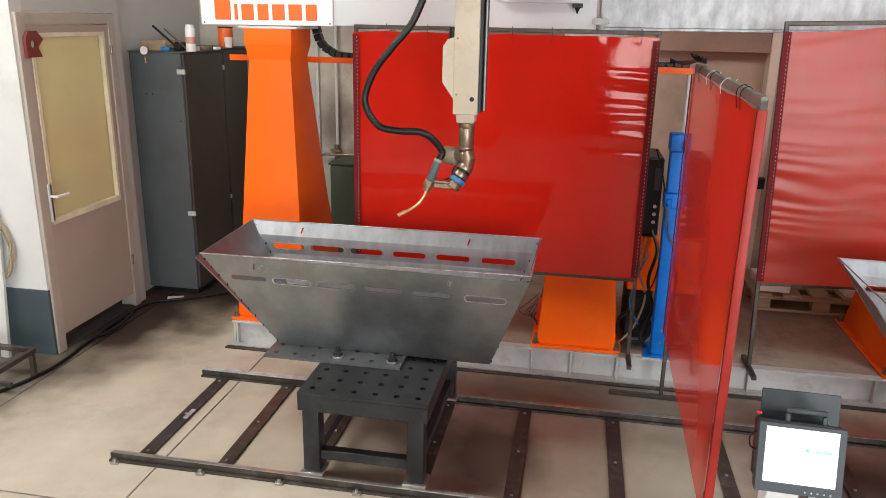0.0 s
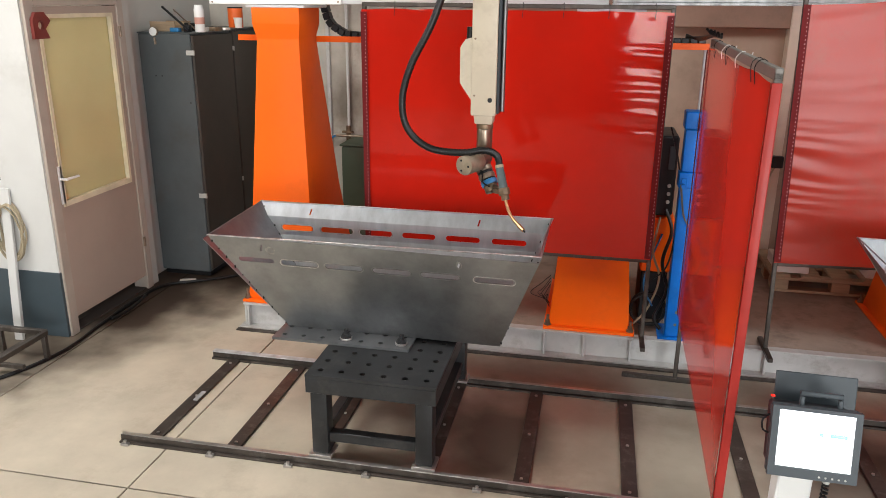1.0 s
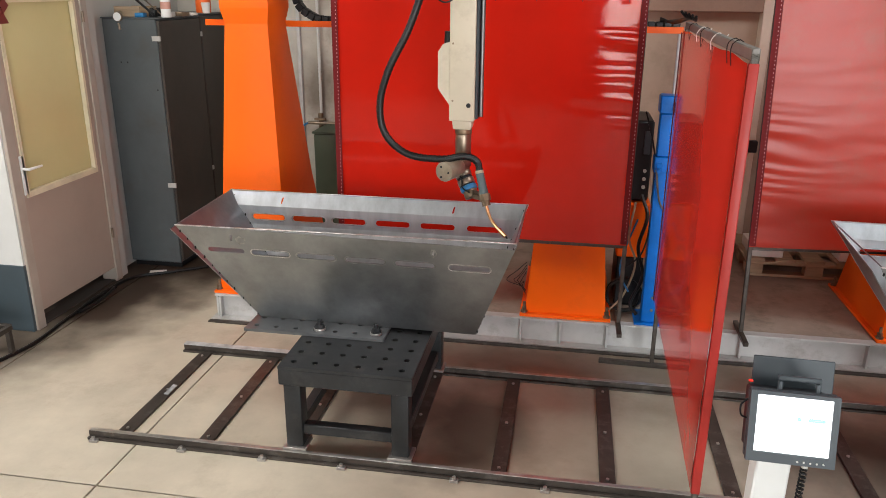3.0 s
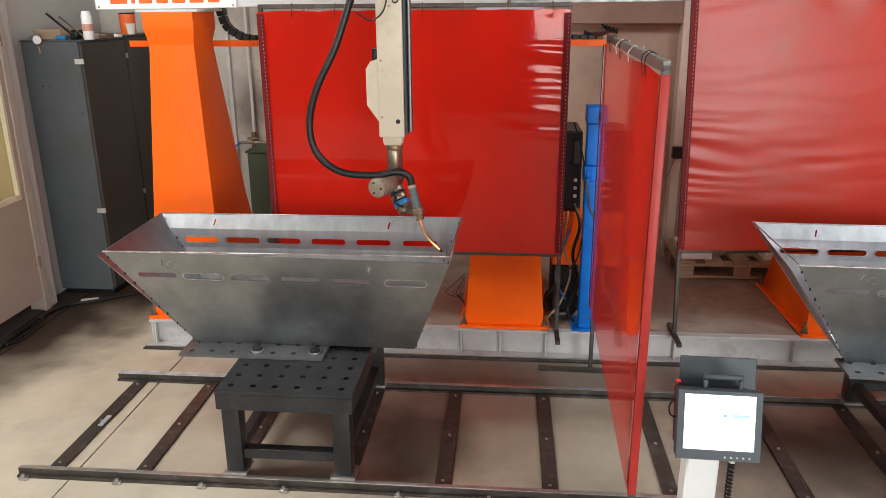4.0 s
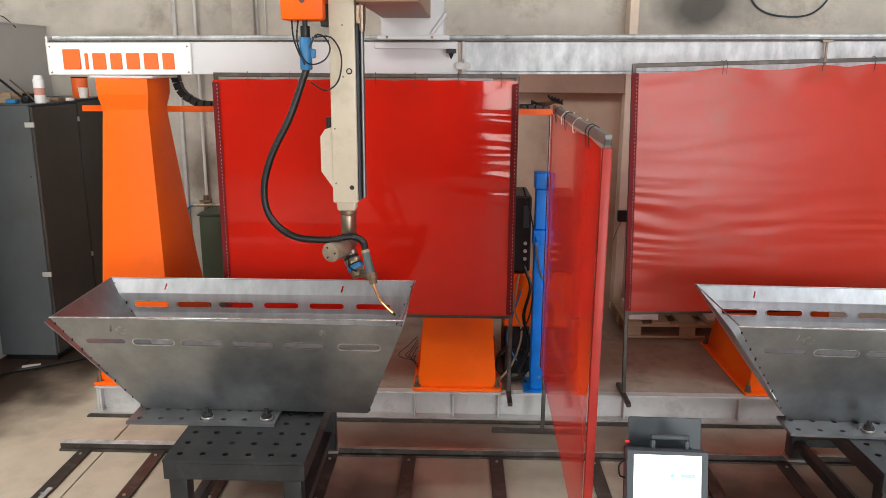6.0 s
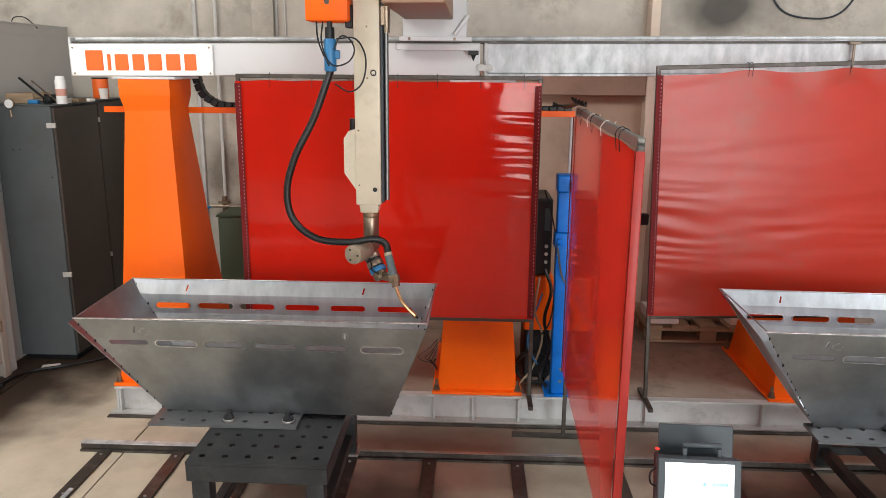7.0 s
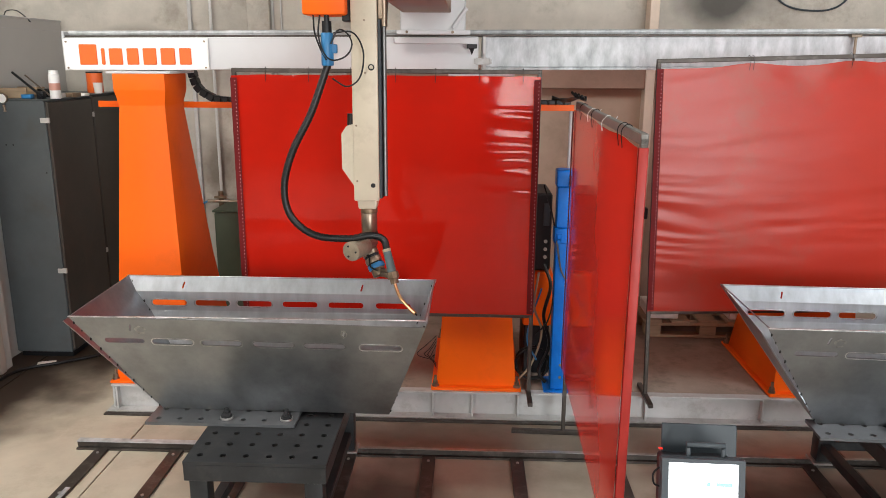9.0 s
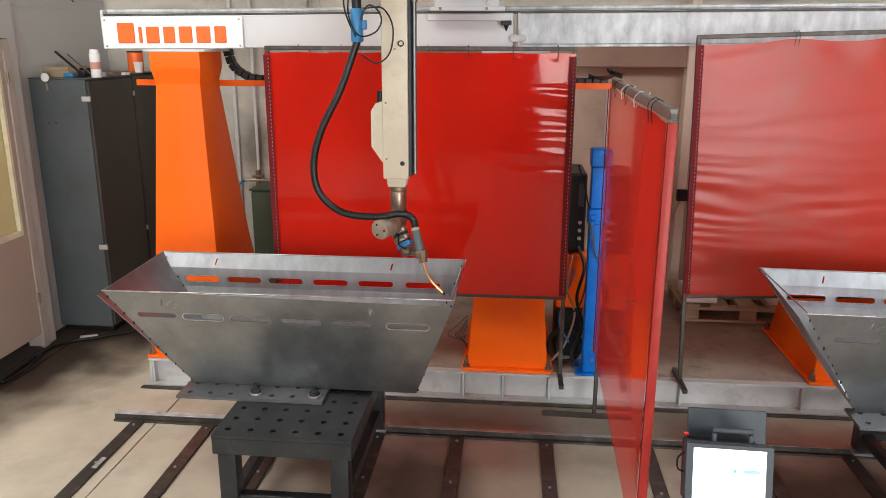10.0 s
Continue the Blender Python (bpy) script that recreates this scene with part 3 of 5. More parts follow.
def build_beam():
    g = thing("gantry_beam", (0, 4.8, 2.06), "long pale grey gantry beam with a steel guide rail", "beam")
    tilt = Matrix.Translation((-2.3, 4.8, 2.06)) @ pose(0, 0, 0, 0, -0.45, 0) @ Matrix.Translation((2.3, -4.8, -2.06))
    part("beam_cover", moved(box(-2.33, 0.13, 4.72, 4.93, 2.062, 2.25, 0.004), tilt), M_BEAM, g)
    part("beam_web", moved(box(0.15, 5.2, 4.735, 4.93, 2.075, 2.25, 0.004), tilt), M_GALV, g, "bright galvanised beam length")
    part("beam_flange", moved(box(0.15, 5.2, 4.715, 4.95, 2.06, 2.075, 0.002), tilt), M_GALV, g)
    part("rail_seat", moved(box(-2.33, 5.2, 4.725, 4.9, 2.25, 2.262, 0.002), tilt), M_RAIL, g)
    part("guide_rail", moved(join(rod((-2.31, 4.75, 2.276), (5.2, 4.75, 2.276), 0.013), box(-2.31, 5.2, 4.743, 4.757, 2.26, 2.27, 0)), tilt), M_GALV, g)
    part("end_cap", moved(box(-2.345, -2.33, 4.715, 4.94, 2.06, 2.285, 0.003), tilt), M_BEAM, g)
    part("home_marker", moved(join(box(0.115, 0.195, 4.70, 4.72, 2.09, 2.13, 0.002), box(0.105, 0.115, 4.702, 4.72, 2.095, 2.125, 0.001), box(0.195, 0.207, 4.702, 4.72, 2.095, 2.125, 0.001), box(0.155, 0.175, 4.705, 4.722, 2.06, 2.25, 0.002),
                                   rod((0.165, 4.70, 2.125), (0.165, 4.70, 2.16), 0.014, 0.001, n=4)), tilt), M_CHAN, g)
    for x in (2.28,):
        part("hanger", moved(join(rod((x, 4.70, 2.08), (x, 4.70, 2.25), 0.008), box(x - 0.03, x + 0.03, 4.69, 4.72, 2.24, 2.255, 0.001)), tilt), M_BARE, g)
    s = thing("sign", (-1.9, 4.71, 2.05), "white sign plate with orange shapes on the beam", "sign")
    part("plate", moved(box(-2.335, -1.465, 4.705, 4.717, 2.06, 2.245, 0.004), tilt), M_SIGN, s)
    widths = (0.12, 0.035, 0.095, 0.085, 0.095, 0.1, 0.085)
    x = -2.24
    for i, w in enumerate(widths):
        h = 0.118 if i == 0 else 0.095
        part("orange_shape", moved(box(x, x + w - 0.014, 4.699, 4.706, 2.092, 2.092 + h, 0.004), tilt), M_SIGNO, s)
        x += w + 0.012
    for x in (-2.315, -1.485):
        for z in (2.075, 2.225):
            part("screw", moved(rod((x, 4.706, z), (x, 4.701, z), 0.006, n=8), tilt), M_BARE, s)


build_beam()

# orange cable tray with its energy chain, behind the curtains
_t = thing("cable_tray", (-0.8, 4.98, 1.86), "orange cable tray behind the red curtains, bracketed to the columns", "cable tray")
part("tray", join(box(-2.285, 0.735, 4.97, 5.09, 1.83, 1.84, 0.001), box(-2.285, 0.735, 4.965, 4.975, 1.83, 1.868, 0.001)), M_ORANGE, _t)
for cx in (-1.855, 0.147):
    part("bracket", box(cx - 0.03, cx + 0.03, 4.9, 4.97, 1.81, 1.83, 0.002), M_ORANGE, _t)
_e = thing("energy_chain", (-0.5, 5.03, 1.856), "black plastic energy chain lying in the orange tray", "energy chain")
_pts = spline([(-1.69, 5.03, 2.06), (-1.66, 5.03, 1.96), (-1.58, 5.03, 1.9), (-1.4, 5.03, 1.872), (-0.4, 5.03, 1.872), (0.72, 5.03, 1.872)], 52)
for a, b in zip(_pts, _pts[1:]):
    part("chain_link", bar(a.lerp(b, 0.02), a.lerp(b, 0.93), 0.07, 0.045, 0.004), M_BLACK, _e)


# ---------------------------------------------------------------- rails on the floor
RY0, RY1 = 2.985, 3.935
_r = thing("floor_rail_frame", (0.8, 3.45, 0), "dark rusty steel rail frame bolted flat on the floor", "rail frame")
for y, m in ((RY0, M_RAIL), (RY1, M_RAIL)):
    part("rail", join(box(-2.09, 4.6, y - 0.028, y + 0.028, 0, 0.012, 0.001), box(-2.09, 4.6, y - 0.012, y + 0.012, 0.012, 0.042, 0.003)), m, _r)
    part("rail_edge", box(-2.085, 4.6, y - 0.0115, y + 0.0115, 0.0415, 0.0455, 0.001), M_RAILTOP, _r, "worn bright running edge")
for x in (-1.942, -1.52, -1.085, -0.55, -0.112, 0.372, 0.905, 1.49, 1.95, 2.5, 3.1, 3.6):
    part("cross_flat", box(x - 0.036, x + 0.036, RY0 + 0.03, RY1 - 0.03, 0.0, 0.014, 0.002), M_RAIL, _r)
    for y in (RY0 + 0.08, 3.45, RY1 - 0.08):
        part("bolt_head", rod((x, y, 0.014), (x, y, 0.02), 0.008, n=8), M_RAILTOP, _r)
for x in (-2.05, -1.6, -1.2, -0.82, -0.3, 0.1, 0.62, 1.2, 1.7):
    part("clamp", join(box(x - 0.02, x + 0.02, RY0 - 0.05, RY0 - 0.026, 0, 0.014, 0.002), rod((x, RY0 - 0.038, 0.014), (x, RY0 - 0.038, 0.028), 0.009, n=6)), M_RAILTOP, _r)
part("cross_flat", box(-1.935, -1.91, 3.4, 3.5, 0.014, 0.02, 0.001), M_GALV, _r)
part("cover_strip", box(-2.088, -1.12, RY1 - 0.021, RY1 + 0.021, 0.046, 0.052, 0.002), M_GALV, _r, "bright bare steel strip on the rail")


# ---------------------------------------------------------------- welding table, fixture plate and hopper
def build_table():
    t = thing("welding_table", (-0.8, 3.45, 0.0), "low blackened steel welding table with clamping holes on floor rails", "table", "welding tables")
    x0, x1, y0, y1, zt = -1.11, -0.497, 2.985, 3.96, 0.475
    holes = [circle(x0 + 0.056 + 0.1 * i, y0 + 0.06 + 0.1 * j, 0.0145) for i in range(6) for j in range(9)]
    part("tabletop", sheet(rect(x0, x1, y0, y1), holes, 0.014, Matrix.Translation((0, 0, zt))), M_TABLE, t)
    for a in (box(x0, x1, y0, y0 + 0.014, zt - 0.092, zt - 0.0145, 0.003), box(x0, x1, y1 - 0.014, y1, zt - 0.092, zt - 0.0145, 0.003),
              box(x0, x0 + 0.014, y0 + 0.0145, y1 - 0.0145, zt - 0.092, zt - 0.0145, 0.003), box(x1 - 0.014, x1, y0 + 0.0145, y1 - 0.0145, zt - 0.092, zt - 0.0145, 0.003)):
        part("skirt", a, M_TABLE, t)
    for lx in (x0 + 0.055, x1 - 0.06):
        for ly in (y0 + 0.055, y1 - 0.055):
            g = part("leg", box(lx - 0.04, lx + 0.04, ly - 0.04, ly + 0.04, 0.06, zt - 0.0145, 0.006, 2), M_TABLE, t)
            part("foot_plate", box(lx - 0.055, lx + 0.055, ly - 0.055, ly + 0.055, 0.046, 0.06, 0.002), M_RAILTOP, g)
    for ly in (y0 + 0.055, y1 - 0.055):
        part("stretcher", box(x0 + 0.095, x1 - 0.1, ly - 0.025, ly + 0.025, 0.12, 0.17, 0.004), M_TABLE, t)
    for lx in (x0 + 0.055, x1 - 0.06):
        part("stretcher", box(lx - 0.025, lx + 0.025, y0 + 0.095, y1 - 0.095, 0.12, 0.17, 0.004), M_TABLE, t)
    return t


def build_fixture():
    f = thing("fixture_plate", (-1.05, 3.4, 0.476), "perforated dark steel fixture plate bolted on the table", "fixture plate", "fixture plates")
    x0, x1, y0, y1 = -1.405, -0.703, 3.305, 3.49
    holes = [circle(x0 + 0.05 + 0.1 * i, y0 + 0.045 + 0.095 * j, 0.013) for i in range(7) for j in range(2)]
    part("plate", sheet(rect(x0, x1, y0, y1), holes, 0.014, Matrix.Translation((0, 0, 0.4905))), mat("grey_fixture_steel", (0.13, 0.135, 0.14), 0.4, metal=0.5, var=0.2, scale=9), f)
    for x in (-1.035, -0.752):
        b = part("clamp_bolt", bolt(x, 3.36, 0.5, 0.016, 0.028), M_TABLE, f)
        part("washer", rod((x, 3.36, 0.4907), (x, 3.36, 0.502), 0.03, n=18, bev=0.002), M_RAILTOP, b)
    return f


TT, TB = 1.008, 0.492
FT, FB = ((-1.702, 3.288), (-0.093, 3.315)), ((-1.378, 3.455), (-0.277, 3.437))
KT, KB = ((-1.728, 3.96), (-0.078, 3.965)), ((-1.368, 3.79), (-0.278, 3.79))


def panel_matrix(a, b, c):
    """Local x from a to b, local y towards c."""
    a, b, c = Vector(a), Vector(b), Vector(c)
    u = (b - a).normalized()
    n = u.cross(c - a).normalized()
    v = n.cross(u)
    return Matrix(((u.x, v.x, n.x, a.x), (u.y, v.y, n.y, a.y), (u.z, v.z, n.z, a.z), (0, 0, 0, 1)))


def flat(m, p):
    q = m.inverted() @ Vector(p)
    return (q.x, q.y)


def build_back(h, zs, centres, length):
    """The back panel: an outward lip, an upright band with the slots, a sloping lower part."""
    levels = ((TB, 0.0), (0.832, 0.013), (0.935, -0.016), (TT, 0.0))
    ends = []
    for z, push in levels:
        f = (z - TB) / (TT - TB)
        ends.append([Vector((KB[i][0] + (KT[i][0] - KB[i][0]) * f, KB[i][1] + (KT[i][1] - KB[i][1]) * f + push, z)) for i in (0, 1)])
    for nm, lo, hi in (("back_panel", ends[0], ends[1]), ("slotted_band", ends[1], ends[2]), ("back_lip", ends[2], ends[3])):
        m = panel_matrix(lo[0], lo[1], hi[0])
        holes = []
        y = (lo[0].y + hi[0].y) / 2
        if nm == "slotted_band":
            holes = [slot(*flat(m, (cx, y, zs)), length, 0.03) for cx in centres]
            for k in (0, 1, 2):
                u, v = flat(m, (centres[k], y, zs))
                part("ground_rim", sheet(slot(u, v, length + 0.016, 0.043), [slot(u, v, length + 0.004, 0.033)], 0.0008, m @ Matrix.Translation((0, 0, 0.0012))), M_GRIND_GLINT, h)
        if nm == "back_lip":
            holes = [slot(*flat(m, (cx, y, 0.965)), 0.04, 0.009, 3, 1.35) for cx in (-1.42, -0.47)]
        part(nm, sheet([flat(m, p) for p in (lo[0], lo[1], hi[1], hi[0])], holes, 0.004, m), M_STEEL_LIT, h, "upright band with six slots" if holes and nm == "slotted_band" else "")


def build_hopper():
    h = thing("hopper", (-0.85, 3.6, TB), "raw sheet steel hopper with slotted sides on the fixture plate", "hopper", "steel hoppers")
    # front
    P = lambda pair, i, z: (*pair[i], z)
    for nm, top, bot, zs, centres, length in (
            ("front_panel", FT, FB, 0.884, (-1.471, -1.248, -1.023, -0.785, -0.552, -0.297), 0.185),
            ("back_panel", KT, KB, 0.874, (-1.495, -1.264, -1.04, -0.797, -0.553, -0.303), 0.185)):
        if nm == "back_panel":
            build_back(h, zs, centres, length)
            continue
        m = panel_matrix(P(bot, 0, TB), P(bot, 1, TB), P(top, 0, TT))
        outer = [flat(m, P(bot, 0, TB)), flat(m, P(bot, 1, TB)), flat(m, P(top, 1, TT)), flat(m, P(top, 0, TT))]
        f = (zs - TB) / (TT - TB)
        holes = []
        for k, cx in enumerate(centres):
            y = bot[0][1] + (top[0][1] - bot[0][1]) * f
            u, v = flat(m, (cx, y, zs))
            holes.append(slot(u, v, length, 0.027))
        for cx, zz in ((-1.43, 0.955), (-0.46, 0.955)):
            y = bot[0][1] + (top[0][1] - bot[0][1]) * (zz - TB) / (TT - TB)
            u, v = flat(m, (cx, y, zz))
            holes.append(slot(u, v, 0.04, 0.009, 3, 1.35))
        part(nm, sheet(outer, holes, 0.004, m), M_STEEL, h)
        for k in range(1, 6):
            f2 = m @ Matrix.Translation((0, 0, 0.0012))
            u, v = flat(m, (centres[k], bot[0][1] + (top[0][1] - bot[0][1]) * f, zs))
            part("ground_rim", sheet(slot(u, v, length + 0.016, 0.041), [slot(u, v, length + 0.005, 0.033)], 0.0008, f2), M_GRIND_GLINT if k in (1, 5) else M_SCUFF, h)
        # ground patches left by the grinder round the small slits
        for cx, zz, a, b in ((-0.46, 0.953, 0.03, 0.045), (-1.385, 0.945, 0.05, 0.045)):
            u, v = flat(m, (cx, bot[0][1] + (top[0][1] - bot[0][1]) * (zz - TB) / (TT - TB), zz))
            ring = [(u + a / 2 * (1 + 0.12 * math.sin(3 * q + cx * 9)) * math.cos(q), v + b / 2 * (1 + 0.15 * math.sin(5 * q + cx * 5)) * math.sin(q)) for q in [math.tau * j / 22 for j in range(22)]]
            inner = [(u + (x - u) * 0.62 + 0.002, v + (y - v) * 0.62) for x, y in ring]
            part("ground_patch", sheet(ring, [inner] if a < 0.055 else [], 0.0008, m @ Matrix.Translation((0, 0, 0.0012))), M_SCUFF, h)
    for i, nm in ((0, "end_panel"), (1, "end_panel")):
        s = -1 if i == 0 else 1
        a, b, c, d = [Vector(q) + Vector((-s * 0.007, 0, 0)) for q in (P(FB, i, TB), P(((KB[0][0], KB[0][1] + 0.013), (KB[1][0], KB[1][1] + 0.013)), i, TB), P(((KT[0][0], KT[0][1] + 0.013), (KT[1][0], KT[1][1] + 0.013)), i, TT), P(FT, i, TT))]
        m = panel_matrix(a, b, c)
        part(nm, sheet([flat(m, q) for q in (a, b, c, d)], [], 0.004, m), M_STEEL, h)
        # folded lip along the rim
        part("rim_lip", bar(Vector(d), Vector(c), 0.006, 0.004, 0.001), M_STEEL, h)
    # Front rim takes the brighter steel as a painted edge glint.
    part("rim_lip", bar(P(FT, 0, TT), P(FT, 1, TT), 0.009, 0.005, 0.001), M_GRIND_GLINT, h)
    part("rim_lip", bar(P(KT, 0, TT), P(KT, 1, TT), 0.009, 0.005, 0.001), M_STEEL_LIT, h)
    part("bottom_panel", sheet([FB[0], FB[1], KB[1], KB[0]], [], 0.003, Matrix.Translation((0, 0, TB + 0.003))), M_STEEL, h)
    rng = random.Random(4)
    beads = []
    for top, bot in ((FT, FB), (KT, KB)):
        for i in (0, 1):
            for k in range(11):
                f = 0.04 + 0.09 * k + rng.uniform(-0.01, 0.01)
                p = Vector((*bot[i], TB)).lerp(Vector((*top[i], TT)), f)
                p += Vector((0.012 if i == 0 else -0.012, -0.006, 0)) if top is KT else Vector((0, -0.003, 0))
                b = bmesh.new()
                bmesh.ops.create_icosphere(b, subdivisions=1, radius=0.0045 * rng.uniform(0.7, 1.2))
                beads.append(moved(b, Matrix.Translation(p) @ Matrix.Diagonal((1, 0.7, 1.8, 1))))
    part("weld_spots", join(*beads), M_BLACK, h, "dark weld spots along the corners", kind="stuff")
    return h


T1, F1, H1 = build_table(), build_fixture(), build_hopper()
copy_thing(T1, Matrix.Translation((-0.8 + 3.06, 3.45, 0)))
copy_thing(F1, Matrix.Translation((-1.05 + 3.1, 3.385, 0.476)) @ pose(0, 0, 0, 0, 0, -2.5))
copy_thing(H1, Matrix.Translation((-0.85 + 3.115, 3.575, TB)) @ pose(0, 0, 0, 0, 0, -2.5))


# ---------------------------------------------------------------- red welding curtains
def cloth(x0, x1, z0, z1, wave, rise=0.0, nx=90, nz=90, ties=(), sag=0.0):
    """A hanging vinyl sheet in x, z at y = 0 with soft folds, its upper edge slack between the ties."""
    drop = [sag * (1 - max([0.0] + [math.exp(-((x0 + (x1 - x0) * i / nx - t) / 0.13) ** 2) for t in ties])) for i in range(nx + 1)]
    bm = bmesh.new()
    vs = [[bm.verts.new((x0 + (x1 - x0) * i / nx, wave(i / nx, j / nz), z0 + rise * (1 - i / nx) + (z1 - drop[i] - z0 - rise * (1 - i / nx)) * j / nz)) for i in range(nx + 1)] for j in range(nz + 1)]
    for j in range(nz):
        for i in range(nx):
            bm.faces.new((vs[j][i], vs[j][i + 1], vs[j + 1][i + 1], vs[j + 1][i]))
    return bm


M_BARSTEEL = mat("dusty_bar_steel", (0.17, 0.155, 0.14), 0.5, metal=0.4, var=0.25, scale=9)


def build_curtain(name_label, w, z0, z1, legs, wave, material, m, feet, ties, side=-1, rise=0.0, sag=0.008):
    """A framed curtain along local x from 0 to w, standing on local z = 0."""
    c = thing("welding_curtain", (0, 0, 0), name_label, "curtain", "welding curtains")
    r = 0.0115
    for a in (box(-r, r, -r, r, legs, z1, 0.003), box(w - r, w + r, -r, r, legs, z1, 0.003)):
        part("upright", a, M_RAIL, c)
    part("crossbar", bar((r, 0, z0 + rise), (w - r, 0, z0), 2 * r, 2 * r, 0.003), M_RAIL, c)
    part("crossbar", box(-r, w + r, -r, r, z1 - (0.024 if side > 0 else r), z1 + r, 0.003), M_RAIL if side < 0 else M_BARSTEEL, c)
    a0, a1 = (-0.015, w - 0.012) if side > 0 else (-0.012, w + 0.004)
    part("vinyl_sheet", moved(cloth(a0, a1, z0 + 0.012, z1 - 0.022, wave, rise, ties=ties, sag=sag), Matrix.Translation((0, side * 0.021, 0))), material, c, smooth=180)
    if side > 0:
        # the sheet is wrapped round the upright at its open end
        part("wrapped_edge", box(-0.0145, 0.006, -0.0135, 0.0165, z0 + rise - 0.01, z1 - 0.03, 0.004, 2), M_VINYLE, c, "dark red wrapped edge")
    for x in ((w - 0.026,) if side > 0 else (0.004, w - 0.012)):
        y0, y1 = sorted((side * 0.027, side * 0.0295))
        part("hem", box(x - 0.018, x + 0.018, y0, y1, z0 + 0.02, z1 - 0.04, 0), M_HEM, c)
        z, k = z0 + 0.04, 0
        while z < z1 - 0.06:
            y0, y1 = sorted((side * 0.0295, side * 0.0315))
            part("stitch", box(x + 0.006, x + 0.0095, y0, y1, z, z + 0.007, 0), M_STITCH, c)
            z += 0.021
            k += 1
    for t in ties:
        part("wire_tie", tube([(t, side * 0.022, z1 - 0.06), (t + 0.004, side * 0.026, z1), (t, 0.0, z1 + 0.019), (t - 0.004, -side * 0.02, z1 - 0.01)], 0.0017, 10, 5), M_BLACK, c)
    if side > 0:
        for t in (0.72, 1.18):
            part("cable_tie", tube([(t, 0.024, z1 - 0.045), (t + 0.003, 0.026, z1 - 0.01), (t, 0.0, z1 + 0.016), (t - 0.003, -0.018, z1 - 0.01), (t - 0.012, -0.03, z1 + 0.012)], 0.0019, 14, 5), M_WHITE, c, "white plastic cable tie")
    for x, f in feet:
        part("foot", box(x - 0.014, x + 0.014, -f, f, legs - 0.026, legs, 0.003) if f > 0 else box(x + f, x - f, -0.014, 0.014, legs - 0.026, legs, 0.003), M_RAIL, c)
    c.matrix_basis = m
    return c


def folds_a(u, v):
    s = max(0, (u - 0.76) / 0.24)
    w = math.exp(-((v - 0.62) / 0.24) ** 2)
    k = 0.5 + noise.noise((u * 5, v * 16, 5.0))
    d = 0.0036 * s * w * k * math.sin(v * 135 + 7 * u + 3.0 * math.sin(v * 27))
    d += 0.0014 * s * math.sin(v * 190 + 9 * u + 2.0 * math.sin(v * 41)) * math.exp(-((v - 0.9) / 0.08) ** 2)
    d += 0.002 * noise.noise((u * 2.5, v * 2.0, 1.3)) + 0.006 * (1 - v) * math.sin(u * 4.0) * 0.5
    d += 0.0018 * math.exp(-((v - 0.985) / 0.012) ** 2) * noise.noise((u * 22, 0, 3.0))
    d += 0.003 * math.exp(-((v - 0.012) / 0.015) ** 2) * noise.noise((u * 16, 0, 9.0))
    return d


def folds_b(u, v):
    d = 0.005 * noise.noise((u * 1.4, v * 3.0, 7.0)) + 0.0022 * noise.noise((u * 3.0, v * 18, 2.0)) + 0.001 * noise.noise((u * 9, v * 30, 6.0))
    s = max(0.0, 1 - u / 0.22) ** 1.4
    d += 0.0045 * s * math.sin(v * 120 + 4 * math.sin(u * 6) + 3 * math.sin(v * 23)) * math.exp(-((v - 0.36) / 0.2) ** 2)
    d += 0.0025 * math.exp(-((u - 0.8) / 0.2) ** 2) * math.exp(-((v - 0.36) / 0.06) ** 2) * math.sin(v * 150 + 5 * u)
    d += 0.002 * math.exp(-((v - 0.7) / 0.01) ** 2) * math.exp(-((u - 0.31) / 0.011) ** 2)
    d += 0.004 * math.exp(-((v - 0.36) / 0.02) ** 2) * math.exp(-((u - 0.4) / 0.07) ** 2)
    d += 0.008 * math.exp(-((v - 0.97) / 0.03) ** 2) * noise.noise((u * 9, 0, 3.0))
    return d - 0.02 * math.sin(math.pi * u) * (1 - v)


def folds_c(u, v):
    return 0.004 * noise.noise((u * 1.6, v * 1.8, 4.0)) + 0.0005 * noise.noise((u * 7, v * 6, 8.0))


build_curtain("glossy red welding curtain in a dark steel frame on the plinth", 1.692, 0.505, 1.908, 0.026, folds_a, M_VINYL,
              pose(-1.228, 4.405, PT), ((0.0, 0.17), (1.692, 0.17)), (0.18, 0.42, 0.65, 0.9, 1.12, 1.36, 1.6))
build_curtain("pale red welding curtain in a dark frame, wrinkled", 1.85, 0.54, 1.972, 0.026, folds_b, M_VINYL2,
              pose(1.168, 4.41, PT, 0, -1.8, 0), ((0.0, 0.16), (1.85, 0.16)), (0.48, 0.5, 1.02, 1.3, 1.6), sag=0.02)
build_curtain("see-through red welding curtain dividing the two cells", 1.82, 0.41, 1.915, 0.026, folds_c, M_VINYL3,
              pose(0.608, 2.41, 0, 0, 0, 88.4), ((0.0, 0.3), (1.82, 0.3)), (0.25, 0.33, 1.05, 1.5), side=1, rise=0.06)


